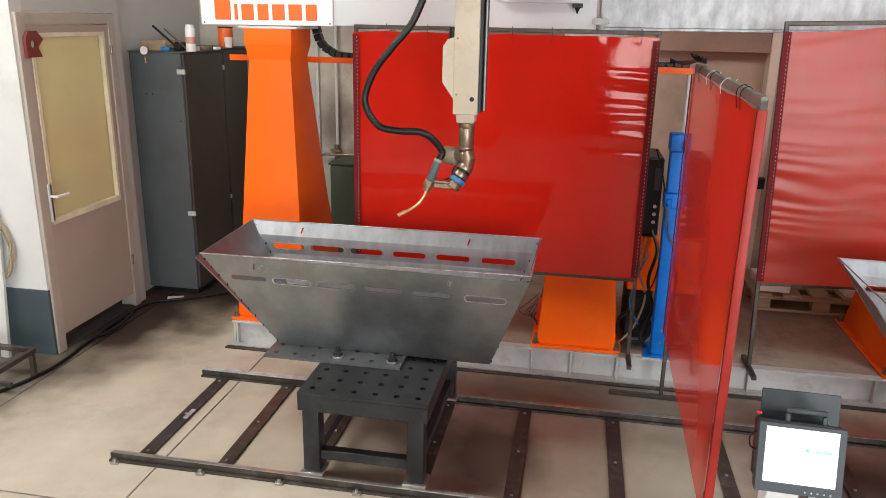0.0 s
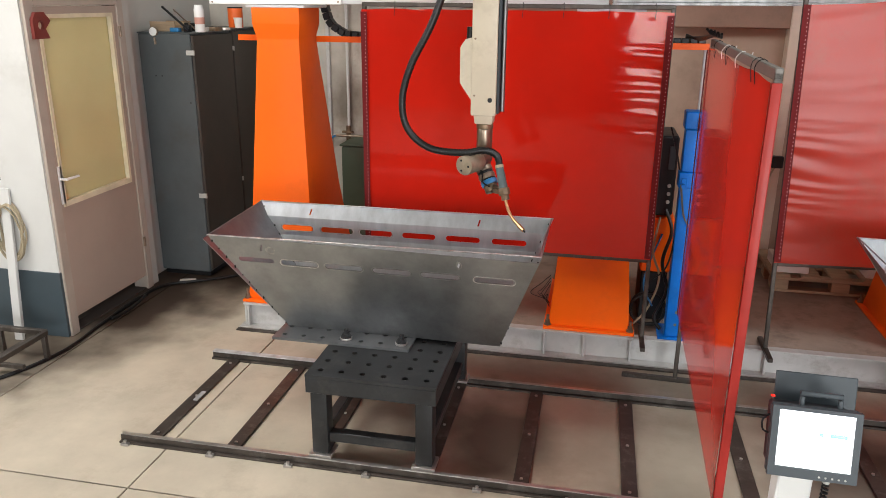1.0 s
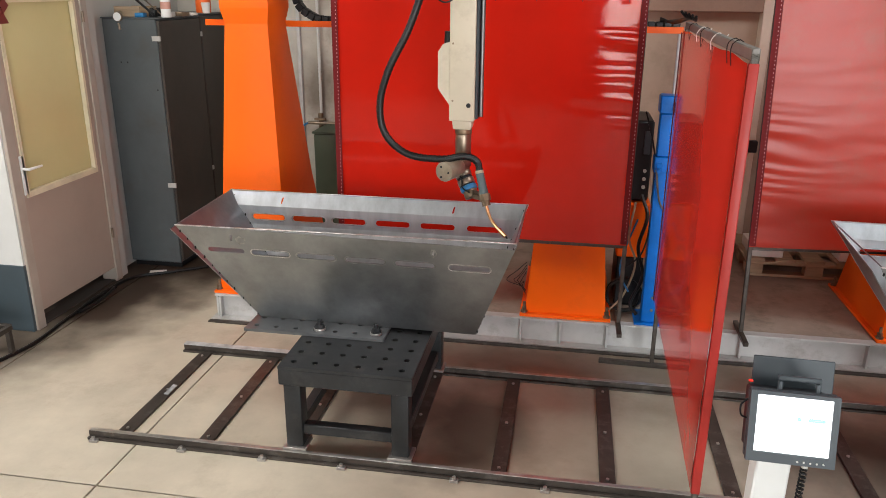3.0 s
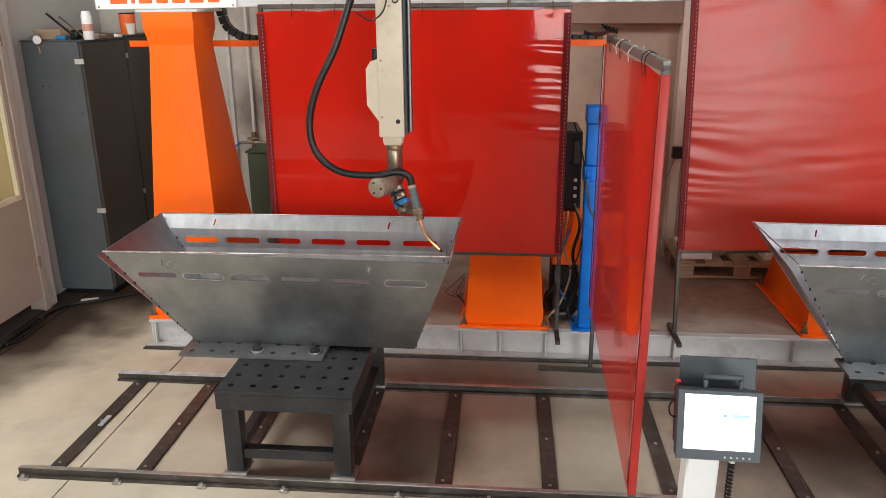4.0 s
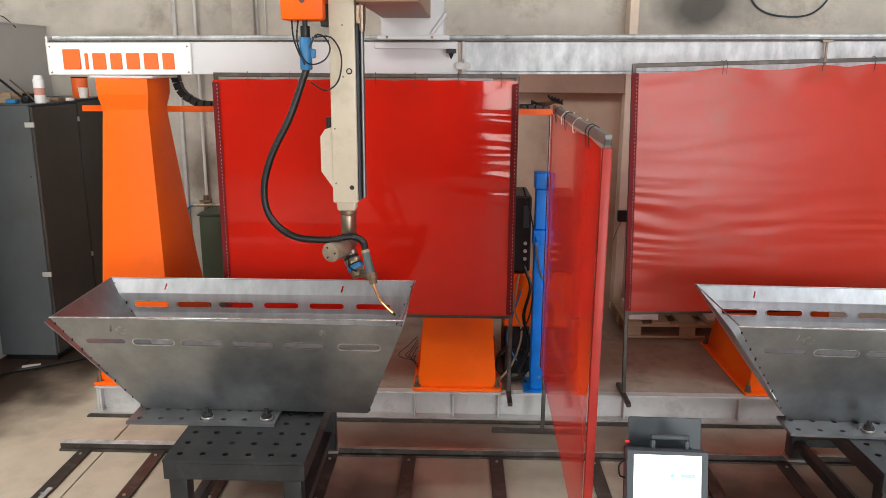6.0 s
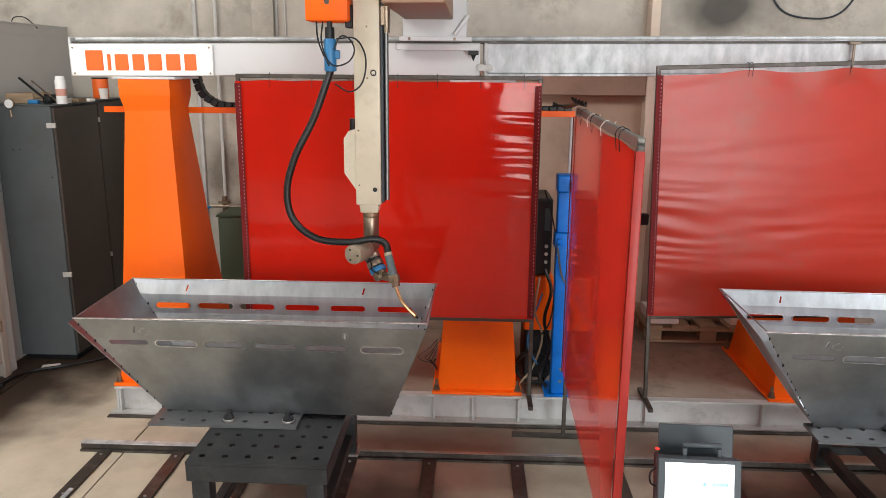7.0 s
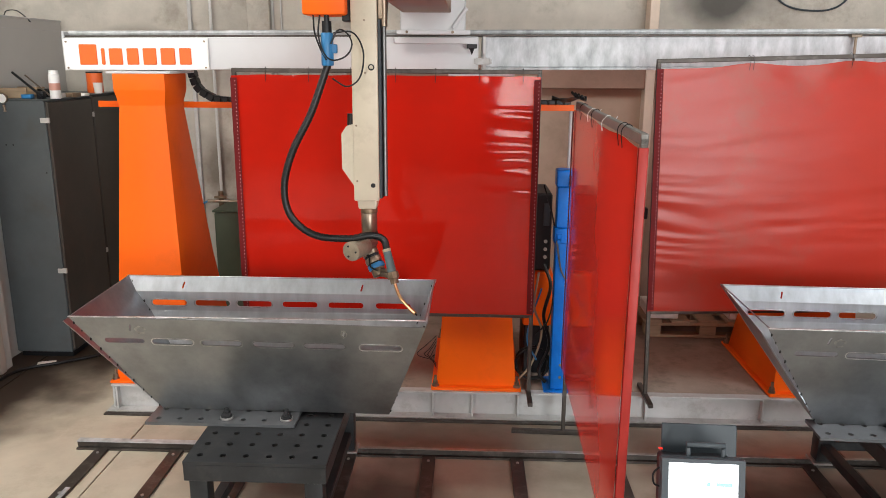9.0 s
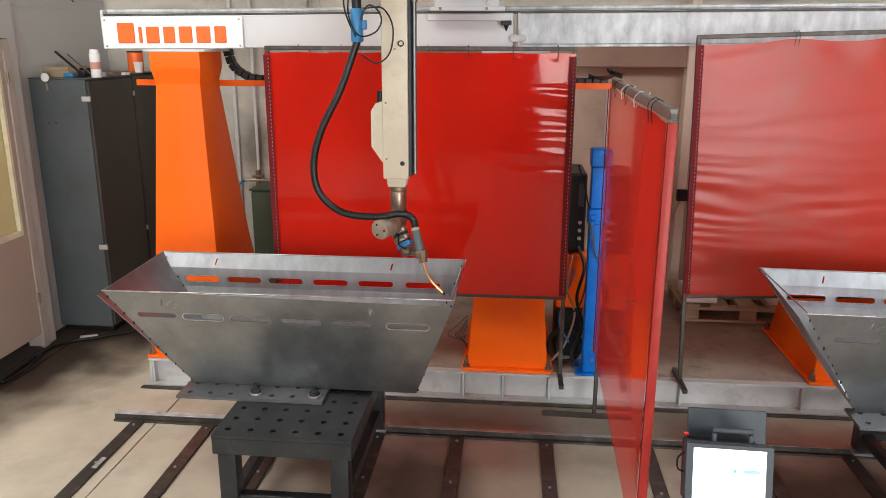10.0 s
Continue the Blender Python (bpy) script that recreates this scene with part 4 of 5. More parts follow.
# ---------------------------------------------------------------- operator panel
def build_terminal():
    t = thing("operator_terminal", (0.8, 2.3, 0), "slate grey operator terminal with lit screen on white post", "terminal")
    tilt = Matrix.Translation((0.813, 2.2, 0.849)) @ pose(0, 0, 0, -14, 0, -2)
    w, h, g = 0.124, 0.116, 0.098
    b = part("monitor_body", moved(join(sheet(rect(-w, w, -g, h), [rect(-w + 0.02, w - 0.018, -g + 0.03, h - 0.0115)], 0.02, pose(0, 0, 0, 90)),
                                        box(-w, w, 0.02, 0.05, -g, h, 0.006)), tilt), M_GREY, t)
    part("screen", moved(box(-w + 0.019, w - 0.017, 0.006, 0.0195, -g + 0.029, h - 0.013, 0), tilt), M_SCREEN, b, "lit white screen")
    for x0, x1 in ((0.012, 0.022), (0.042, 0.088)):
        part("screen_bar", moved(box(x0, x1, 0.003, 0.0055, 0.035, 0.045, 0), tilt), M_SCREENB, b)
    for k in range(5):
        part("button", moved(rod((0.02 + 0.018 * k, -0.003, -g + 0.0115), (0.02 + 0.018 * k, 0.004, -g + 0.0115), 0.003, n=8), tilt), M_TAB, b)
    part("back_cover", moved(box(-0.094, 0.145, 0.155, 0.163, 0.0, 0.19, 0.003), tilt), M_GREY, t, "slate grey rear cover plate")
    part("case", moved(box(-0.11, 0.11, 0.052, 0.15, -0.09, 0.1, 0.006), tilt), M_BLACK, t)
    hb = part("carry_handle", moved(join(box(-0.045, 0.075, 0.03, 0.044, 0.144, 0.16, 0.004, 2), box(-0.045, -0.031, 0.03, 0.044, 0.098, 0.143, 0.003), box(0.061, 0.075, 0.03, 0.044, 0.098, 0.143, 0.003)), tilt), M_GREY, t, "square grey carry handle")
    part("status_light", moved(box(-0.105, -0.093, 0.135, 0.149, 0.108, 0.113, 0.001), tilt), M_REDLED, t)
    part("post", box(0.73, 0.83, 2.21, 2.29, 0.03, 0.76, 0.006), M_WHITE, t, "white painted square post")
    part("foot_plate", box(0.6, 0.96, 2.05, 2.45, 0.0, 0.03, 0.006), M_WHITE, t)
    coil = []
    for k in range(420):
        a = k * 0.7
        coil.append((0.862 + 0.0085 * math.cos(a), 2.2 + 0.0085 * math.sin(a), 0.74 - 0.0015 * k))
    part("coiled_cable", tube(coil, 0.0035, seg=5, even=False), M_BLACK, t)
    part("cable_plug", rod((0.862, 2.2, 0.735), (0.862, 2.2, 0.765), 0.01), M_TAB, t)
    part("side_cable", moved(tube([(-w - 0.002, 0.03, 0.08), (-w - 0.02, 0.03, 0.06), (-w - 0.018, 0.03, 0.03), (-w, 0.035, 0.02)], 0.003, 16, 6), tilt), M_BLACK, t)


build_terminal()


# ---------------------------------------------------------------- things behind the curtains
def build_lift():
    b = thing("blue_mast", (0.66, 4.5, PT), "chipped blue painted steel mast bolted to the plinth", "mast")
    part("base_plate", box(0.56, 0.76, 4.44, 4.66, PT, PT + 0.015, 0.003), M_BLUE, b)
    part("lower_tube", box(0.598, 0.70, 4.46, 4.54, PT + 0.015, 1.12, 0.005), M_BLUE, b)
    part("sleeve", box(0.587, 0.715, 4.45, 4.555, 1.1, 1.19, 0.005), M_BLUE, b)
    part("upper_tube", box(0.597, 0.70, 4.465, 4.54, 1.19, 1.43, 0.005), M_BLUE, b)
    part("head", box(0.588, 0.71, 4.45, 4.56, 1.43, 1.53, 0.008), M_BLUE, b)
    part("motor", rod((0.66, 4.44, 1.47), (0.7, 4.44, 1.47), 0.03), M_BLACK, b)
    part("clamp", join(box(0.6, 0.63, 4.435, 4.46, 1.11, 1.16, 0.004), rod((0.61, 4.43, 1.12), (0.61, 4.40, 1.12), 0.012)), M_BLUE, b)
    for z in (0.26, 0.34):
        part("bolt", rod((0.655, 4.455, z), (0.655, 4.462, z), 0.009, n=6), M_BARE, b)
    part("chain", tube([(0.60, 4.44, 1.12), (0.63, 4.425, 0.95), (0.68, 4.43, 0.85), (0.7, 4.43, 0.7)], 0.006, 40, 6), M_BARE, b)
    part("hose", tube([(0.53, 4.6, 1.42), (0.58, 4.55, 1.25), (0.6, 4.5, 1.1), (0.6, 4.47, 0.8), (0.57, 4.5, 0.6), (0.5, 4.55, 0.5)], 0.005, 40, 6), M_BLACK, b)


build_lift()


def build_source():
    s = thing("welding_power_source", (0.54, 4.9, PT), "black welding power source on an orange cart", "welder")
    part("cart", box(0.44, 0.62, 4.72, 5.15, PT + 0.33, PT + 0.68, 0.01), M_ORANGE, s, "orange lower cabinet")
    part("cart_base", box(0.45, 0.61, 4.74, 5.13, PT, PT + 0.33, 0.01), M_BLACK, s)
    w = part("control_box", box(0.44, 0.6, 4.74, 5.12, PT + 0.69, PT + 1.18, 0.012), M_BLACK, s)
    part("display", box(0.548, 0.585, 4.734, 4.7395, PT + 0.98, PT + 1.12, 0.002), M_GREY, w)
    for k in range(3):
        part("knob", rod((0.566, 4.73, PT + 0.78 + 0.05 * k), (0.566, 4.7395, PT + 0.78 + 0.05 * k), 0.011), M_TAB, w)
    part("weld_cable", tube([(0.56, 4.72, 0.9), (0.6, 4.66, 0.78), (0.56, 4.62, 0.6), (0.6, 4.6, 0.42), (0.54, 4.58, 0.25), (0.58, 4.55, PT + 0.02)], 0.011, 40, 7), M_BLACK, s)
    part("weld_cable", tube([(0.53, 4.72, 0.85), (0.5, 4.62, 0.66), (0.55, 4.6, 0.5), (0.5, 4.6, 0.3), (0.42, 4.6, PT + 0.02)], 0.007, 40, 7), M_TAN, s)
    part("gas_hose", tube([(0.55, 4.7, 0.75), (0.48, 4.6, 0.58), (0.46, 4.56, 0.45), (0.52, 4.56, 0.33)], 0.006, 30, 6), M_BLUEP, s)


build_source()


def build_pallet():
    p = thing("pallet", (1.85, 5.75, PT), "wooden pallet with two white boxes behind the curtain", "pallet")
    for y in (5.5, 5.75, 6.0):
        part("runner", box(1.4, 2.3, y - 0.04, y + 0.04, PT, PT + 0.02, 0.002), M_WOOD, p)
        for x in (1.45, 1.85, 2.25):
            part("block", box(x - 0.06, x + 0.06, y - 0.04, y + 0.04, PT + 0.02, PT + 0.09, 0.003), M_WOOD, p)
        part("runner", box(1.4, 2.3, y - 0.04, y + 0.04, PT + 0.09, PT + 0.11, 0.002), M_WOOD, p)
    for k in range(5):
        x = 1.45 + 0.2 * k
        part("deck_board", box(x - 0.065, x + 0.065, 5.46, 6.04, PT + 0.11, PT + 0.13, 0.002), M_WOOD, p)
    for x in (1.53, 2.12):
        solo("carton", box(x - 0.11, x + 0.11, 5.5, 5.8, PT + 0.13, PT + 0.21, 0.004), M_PAPER, "flat white carton on the wooden pallet", "carton", "cartons")


build_pallet()
_ring = [(0.50 + (0.105 + 0.006 * math.sin(k * 0.9)) * math.cos(k * 0.26), 4.62 + 0.012 * math.sin(k * 0.13), PT + 0.118 + (0.105 + 0.005 * math.cos(k * 0.7)) * math.sin(k * 0.26)) for k in range(74)]
solo("cable_coil", tube(_ring, 0.007, seg=6, even=False), M_RUBBER, "black cable coil leaning on the plinth beside the mast", "cable coil")
_lw = thing("loose_wires", (-0.14, 4.46, PT), "tangle of thin dark wires beside the orange column", "wires")
_rw = random.Random(3)
for k in range(4):
    x = -0.14 + _rw.uniform(-0.025, 0.02)
    part("wire", tube([(-0.1, 4.5, 0.5 - 0.02 * k), (x, 4.45, 0.46 - 0.03 * k), (x - 0.06 + 0.03 * k, 4.44, 0.4), (x + 0.02, 4.46, 0.36), (-0.1, 4.5, 0.32 - 0.01 * k)], 0.0022, 30, 5), M_BLACK, _lw)
_g = thing("gas_box", (-1.74, 6.1, 0), "olive green steel box under the wall pipe", "box")
part("body", box(-1.93, -1.53, 5.95, 6.3, 0.0, 0.955, 0.02, 2), M_GREEN, _g)
part("lid", box(-1.94, -1.52, 5.94, 6.31, 0.955, 0.972, 0.006), M_GREEN, _g)
_v = thing("wall_valve", (-1.99, 6.34, 0.9), "grey pipe with a brass valve and blue hoses on the wall", "valve")
part("pipe", rod((-1.99, 6.36, 0.95), (-1.99, 6.36, 3.2), 0.012), M_PAINTW, _v)
part("manifold", rod((-2.1, 6.33, 0.975), (-1.8, 6.33, 0.975), 0.013), M_BARE, _v)
part("valve_body", join(rod((-1.99, 6.34, 0.93), (-1.99, 6.34, 1.06), 0.022, n=10), box(-2.04, -1.94, 6.31, 6.33, 1.0, 1.02, 0.003)), M_BRONZE, _v)
part("hose", tube([(-1.8, 6.33, 0.975), (-1.72, 6.33, 0.95), (-1.66, 6.3, 0.85), (-1.64, 6.32, 0.5), (-1.64, 6.32, 0.02)], 0.009, 30, 6), M_BLUEP, _v)
part("hose", tube([(-2.1, 6.33, 0.975), (-2.16, 6.33, 0.93), (-2.19, 6.3, 0.8), (-2.2, 6.32, 0.02)], 0.009, 30, 6), M_BLUEP, _v)
solo("wall_cable", tube([(2.3, BACK - 0.015, 2.9), (2.46, BACK - 0.015, 2.6), (2.72, BACK - 0.015, 2.525), (2.95, BACK - 0.015, 2.585), (3.15, BACK - 0.015, 2.9)], 0.008, 40, 6), M_GREY,
     "thin grey cable sagging along the concrete wall", "cable")
solo("wall_socket", box(1.44, 1.525, BACK - 0.215, BACK - 0.161, 0.9, 0.99, 0.006), M_BLACK, "small black socket box on the pale post", "socket")


solo("socket_cord", tube([(1.47, BACK - 0.19, 0.9), (1.44, BACK - 0.19, 0.82), (1.38, BACK - 0.18, 0.6), (1.36, BACK - 0.17, 0.3), (1.36, BACK - 0.16, 0.02)], 0.006, 30, 6), M_TAN,
     "pale cord hanging from the black socket", "cord")
_hk = thing("cable_bundle", (0.76, 4.6, 1.86), "black cable bundle tied at the end of the orange tray", "cables")
for k in range(5):
    part("cable", tube([(0.6, 5.0, 1.9 + 0.004 * k), (0.67, 4.85, 1.91 - 0.004 * k), (0.69 + 0.006 * k, 4.55, 1.935), (0.655 + 0.012 * k, 4.3, 1.945 - 0.004 * k), (0.62 + 0.018 * k, 4.22, 1.975 - 0.006 * k)], 0.007, 30, 6), M_RUBBER, _hk)
part("down_pipe", rod((0.72, 5.0, PT), (0.72, 5.0, 1.83), 0.01), M_CHAN, _hk)


# ---------------------------------------------------------------- cabinets and what lies on them
def build_cabinet(y0, y1, zt, label):
    x0, x1 = -3.205, -2.772
    c = thing("steel_cabinet", ((x0 + x1) / 2, (y0 + y1) / 2, 0), label, "cabinet", "steel cabinets")
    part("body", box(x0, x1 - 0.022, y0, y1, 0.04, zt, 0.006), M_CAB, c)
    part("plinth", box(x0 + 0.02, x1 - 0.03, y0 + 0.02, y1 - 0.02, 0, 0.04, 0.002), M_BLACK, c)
    d = part("door", box(x1 - 0.02, x1, y0 + 0.006, y1 - 0.006, 0.06, zt - 0.012, 0.004), M_CAB_SHADED, c)
    for z in (0.64, 1.7):
        part("hinge_plate", box(x1 - 0.06, x1 + 0.003, y0 - 0.004, y0 + 0.012, z, z + 0.035, 0.002), M_TAB, d)
    part("top_trim", box(x0 - 0.004, x1 + 0.004, y0 - 0.004, y1, zt, zt + 0.008, 0.002), M_CAB, c)
    # Black discs in place of the dark insides of drilled holes.
    for x, z in ((-3.09, 1.55), (-3.04, 1.55), (-2.83, 1.36)):
        part("hole_disc", rod((x, y0 - 0.001, z), (x, y0 + 0.003, z), 0.006, n=10), M_BLACK, c)
    return c


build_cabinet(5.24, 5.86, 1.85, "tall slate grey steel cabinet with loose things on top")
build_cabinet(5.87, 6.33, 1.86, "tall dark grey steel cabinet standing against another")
CT = 1.858


def build_can(x, y, r, h, material, label, cap=True):
    c = thing("spray_can", (x, y, CT), label, "can")
    part("body", rod((x, y, CT), (x, y, CT + h * 0.86), r, n=20, bev=0.004), material, c)
    if cap:
        part("cap", rod((x, y, CT + h * 0.86), (x, y, CT + h), r * 0.9, r * 0.8, n=20), M_WHITE, c)
        part("label_band", rod((x, y, CT + h * 0.3), (x, y, CT + h * 0.55), r * 1.01, n=20), mat("faded_band", (0.5, 0.25, 0.2), 0.5), c)
    return c


build_can(-2.77, 5.36, 0.036, 0.19, M_WHITE, "white aerosol spray can on the cabinet")
_cup = thing("paper_cup", (-2.78, 6.0, CT + 0.01), "white paper cup on the cabinet", "cup")
part("cup", rod((-2.78, 6.0, CT + 0.01), (-2.78, 6.0, CT + 0.09), 0.027, 0.035, n=18), M_PAPER, _cup)
_tin = thing("orange_tin", (-2.86, 6.12, CT + 0.01), "orange tin with a dark lid on the cabinet", "tin")
part("tin", rod((-2.86, 6.12, CT + 0.01), (-2.86, 6.12, CT + 0.16), 0.06, n=20, bev=0.004), M_SIGNO, _tin)
part("lid", rod((-2.86, 6.12, CT + 0.16), (-2.86, 6.12, CT + 0.17), 0.062, n=20), M_BLACK, _tin)
_ga = thing("pressure_gauge", (-3.07, 5.24, CT), "round white pressure gauge hanging over the cabinet's edge", "gauge")
part("gauge_case", rod((-3.07, 5.225, CT + 0.005), (-3.07, 5.245, CT + 0.005), 0.034, n=22, bev=0.003), M_BARE, _ga)
part("dial", rod((-3.07, 5.222, CT + 0.005), (-3.07, 5.2255, CT + 0.005), 0.029, n=22), M_WHITE, _ga)
part("stem", rod((-3.07, 5.235, CT - 0.037), (-3.065, 5.235, CT - 0.085), 0.009), M_BARE, _ga)
_b = thing("wooden_box", (-3.08, 5.5, CT), "shallow open wooden tray on the cabinet", "box")
part("tray", box(-3.18, -2.98, 5.38, 5.6, CT, CT + 0.02, 0.003), M_WOOD, _b)
for a in (box(-3.18, -2.98, 5.37, 5.38, CT, CT + 0.07, 0.002), box(-3.18, -2.98, 5.6, 5.61, CT, CT + 0.07, 0.002)):
    part("side", a, M_WOOD, _b)
rng = random.Random(9)
for k, (a, b, r, m) in enumerate((((-3.17, 5.55, CT + 0.17), (-2.83, 5.3, CT + 0.015), 0.009, M_BLACK), ((-3.12, 5.62, CT + 0.15), (-2.8, 5.36, CT + 0.012), 0.006, M_BARE))):
    solo("steel_rod", rod(a, b, r), m, "dark round steel rod leaning across the wooden tray", "rod", "rods on the cabinet")
for x, y, w, d, h, m, lb in ((-2.95, 5.33, 0.07, 0.05, 0.03, M_BLUEP, "blue plastic holder on the cabinet"), (-2.86, 5.34, 0.05, 0.04, 0.05, M_BLACK, "black clamp on the cabinet"),
                             (-2.8, 5.62, 0.09, 0.12, 0.03, M_BRONZE, "bronze coloured casting on the cabinet"), (-2.83, 5.78, 0.14, 0.08, 0.02, M_PAPER, "folded paper on the cabinet"),
                             (-2.95, 5.55, 0.08, 0.06, 0.06, M_RUBBER, "black rubber block on the cabinet"), (-2.8, 5.48, 0.05, 0.05, 0.035, M_TAB, "small grey bracket on the cabinet")):
    solo("small_part", box(x - w / 2, x + w / 2, y - d / 2, y + d / 2, CT, CT + h, 0.006, 2), m, lb, "part", "loose parts on the cabinet")

# magnet clamp on the door, paper scrap, cables on the floor
_m = thing("magnet_clamp", (BX + 0.03, 4.1, 1.96), "dark red arrow-shaped welding magnet on the door frame", "magnet")
part("magnet_body", sheet([(0, 0), (0.13, 0), (0.10, 0.055), (0.15, 0.1), (0.10, 0.15), (0.03, 0.15), (0.0, 0.11)], [circle(0.065, 0.075, 0.026)], 0.02,
                          Matrix(((0, 0, 1, BX + 0.045), (1, 0, 0, 4.045), (0, 1, 0, 1.86), (0, 0, 0, 1)))), M_REDB, _m)
solo("paper_scrap", moved(box(-0.06, 0.06, -0.03, 0.03, 0, 0.008, 0.002), pose(-2.92, 5.11, 0.004, 0, 2, 25)), M_PAPER, "crumpled white paper scrap on the floor", "paper")
solo("floor_cable", tube([(-3.6, 3.05, 0.0115), (-3.2, 3.32, 0.0115), (-3.03, 3.75, 0.0115), (-3.05, 4.2, 0.0115), (-3.07, 4.6, 0.0115), (-3.04, 4.95, 0.0115), (-2.8, 5.13, 0.0115), (-2.5, 5.4, 0.0115), (-2.3, 5.9, 0.0115)], 0.0115, 90, 8), M_RUBBER,
     "thick black cable lying along the floor past the door", "cable")
solo("floor_cable", tube([(-3.05, 4.75, 0.012), (-3.08, 4.5, 0.012), (-3.04, 4.3, 0.012), (-2.99, 4.45, 0.03), (-3.03, 4.7, 0.03), (-3.08, 4.6, 0.012), (-3.06, 4.35, 0.012)], 0.011, 70, 7), M_RUBBER,
     "black cable coiled on the floor before the door", "cable")
_coil = []
for k in range(180):
    a = k * 0.105 * 2
    rr = 0.09 + 0.012 * math.sin(k * 0.37)
    _coil.append((-3.42 + rr * math.cos(a) + 0.004 * math.sin(k), BY - 0.03 - 0.02 * math.sin(k * 0.11), 0.70 + 1.9 * rr * math.sin(a)))
solo("hanging_cable_coil", tube(_coil, 0.006, seg=6, even=False), M_TAN, "tan cable coil hanging on the white wall", "cable coil")


def build_stand():
    s = thing("low_steel_stand", (-3.3, 3.5, 0), "low welded steel tube frame standing on the floor", "stand")
    x0, x1, y0, y1, z = -3.75, -3.03, 3.26, 3.68, 0.2
    for a, b in (((x0, y0), (x1, y0)), ((x0, y1), (x1, y1)), ((x0, y0), (x0, y1)), ((x1, y0), (x1, y1))):
        part("tube", bar((*a, z - 0.015), (*b, z - 0.015), 0.03, 0.03), M_RAIL, s)
    for x, y in ((x0, y0), (x1 - 0.02, y0), (x0, y1), (x1 - 0.02, y1), (-3.35, y1)):
        part("leg", box(x - 0.014, x + 0.014, y - 0.014, y + 0.014, 0.0, z - 0.03, 0.002), M_RAIL, s)
    part("tube", bar((x0, 3.47, 0.06), (x1, 3.47, 0.06), 0.025, 0.025), M_RAIL, s)
    part("tube", bar((-3.2, y0, 0.1), (-3.2, y1, 0.1), 0.025, 0.025), M_RAIL, s)


build_stand()
solo("white_lath", moved(box(-0.03, 0.03, -0.012, 0.012, 0, 0.98, 0.003), pose(-3.42, 3.9, 0.0, -5, 0, 0)), M_PAINTW, "white painted lath leaning against the booth wall", "lath")


# ---------------------------------------------------------------- the welding robot
AX, AY = -0.396, 3.73          # axis of the robot's vertical slide, at rest
HOLE = 1.556                    # height of the cross hole at rest
WZ = HOLE - 0.235               # lower end of the slide's flange


def build_carriage():
    c = thing("robot_carriage", (0, 4.7, 2.2), "grey robot carriage with a cantilever on the gantry beam", "carriage")
    part("carriage_plate", box(-0.36, 0.12, 4.66, 4.70, 2.225, 2.262, 0.003), M_BEAM, c)
    part("carriage_block", box(-0.32, 0.05, 4.62, 4.95, 2.29, 2.6, 0.006), M_BEAM, c)
    part("shelf", box(-0.34, 0.08, 4.6, 4.66, 2.275, 2.3, 0.003), M_BEAM, c)
    part("pointer", join(box(0.06, 0.12, 4.652, 4.662, 2.2, 2.225, 0.002), rod((0.09, 4.656, 2.2), (0.09, 4.656, 2.165), 0.016, 0.001, n=4)), M_BLACK, c)
    part("slide_carrier", box(-0.334, -0.3, 3.64, 3.82, 2.45, 2.75, 0.004), M_BEAM, c)
    part("cantilever", box(-0.31, -0.03, 3.5, 4.62, 2.395, 2.66, 0.006), M_BROWN, c, "brown painted cantilever")
    part("brace", bar((-0.02, 4.61, 2.31), (0.06, 4.61, 2.42), 0.02, 0.02, 0.003), M_BEAM, c)
    for x in (-0.28, -0.02):
        part("carriage_bolt", rod((x, 4.598, 2.288), (x, 4.59, 2.288), 0.009, n=6), M_BARE, c)
    return c


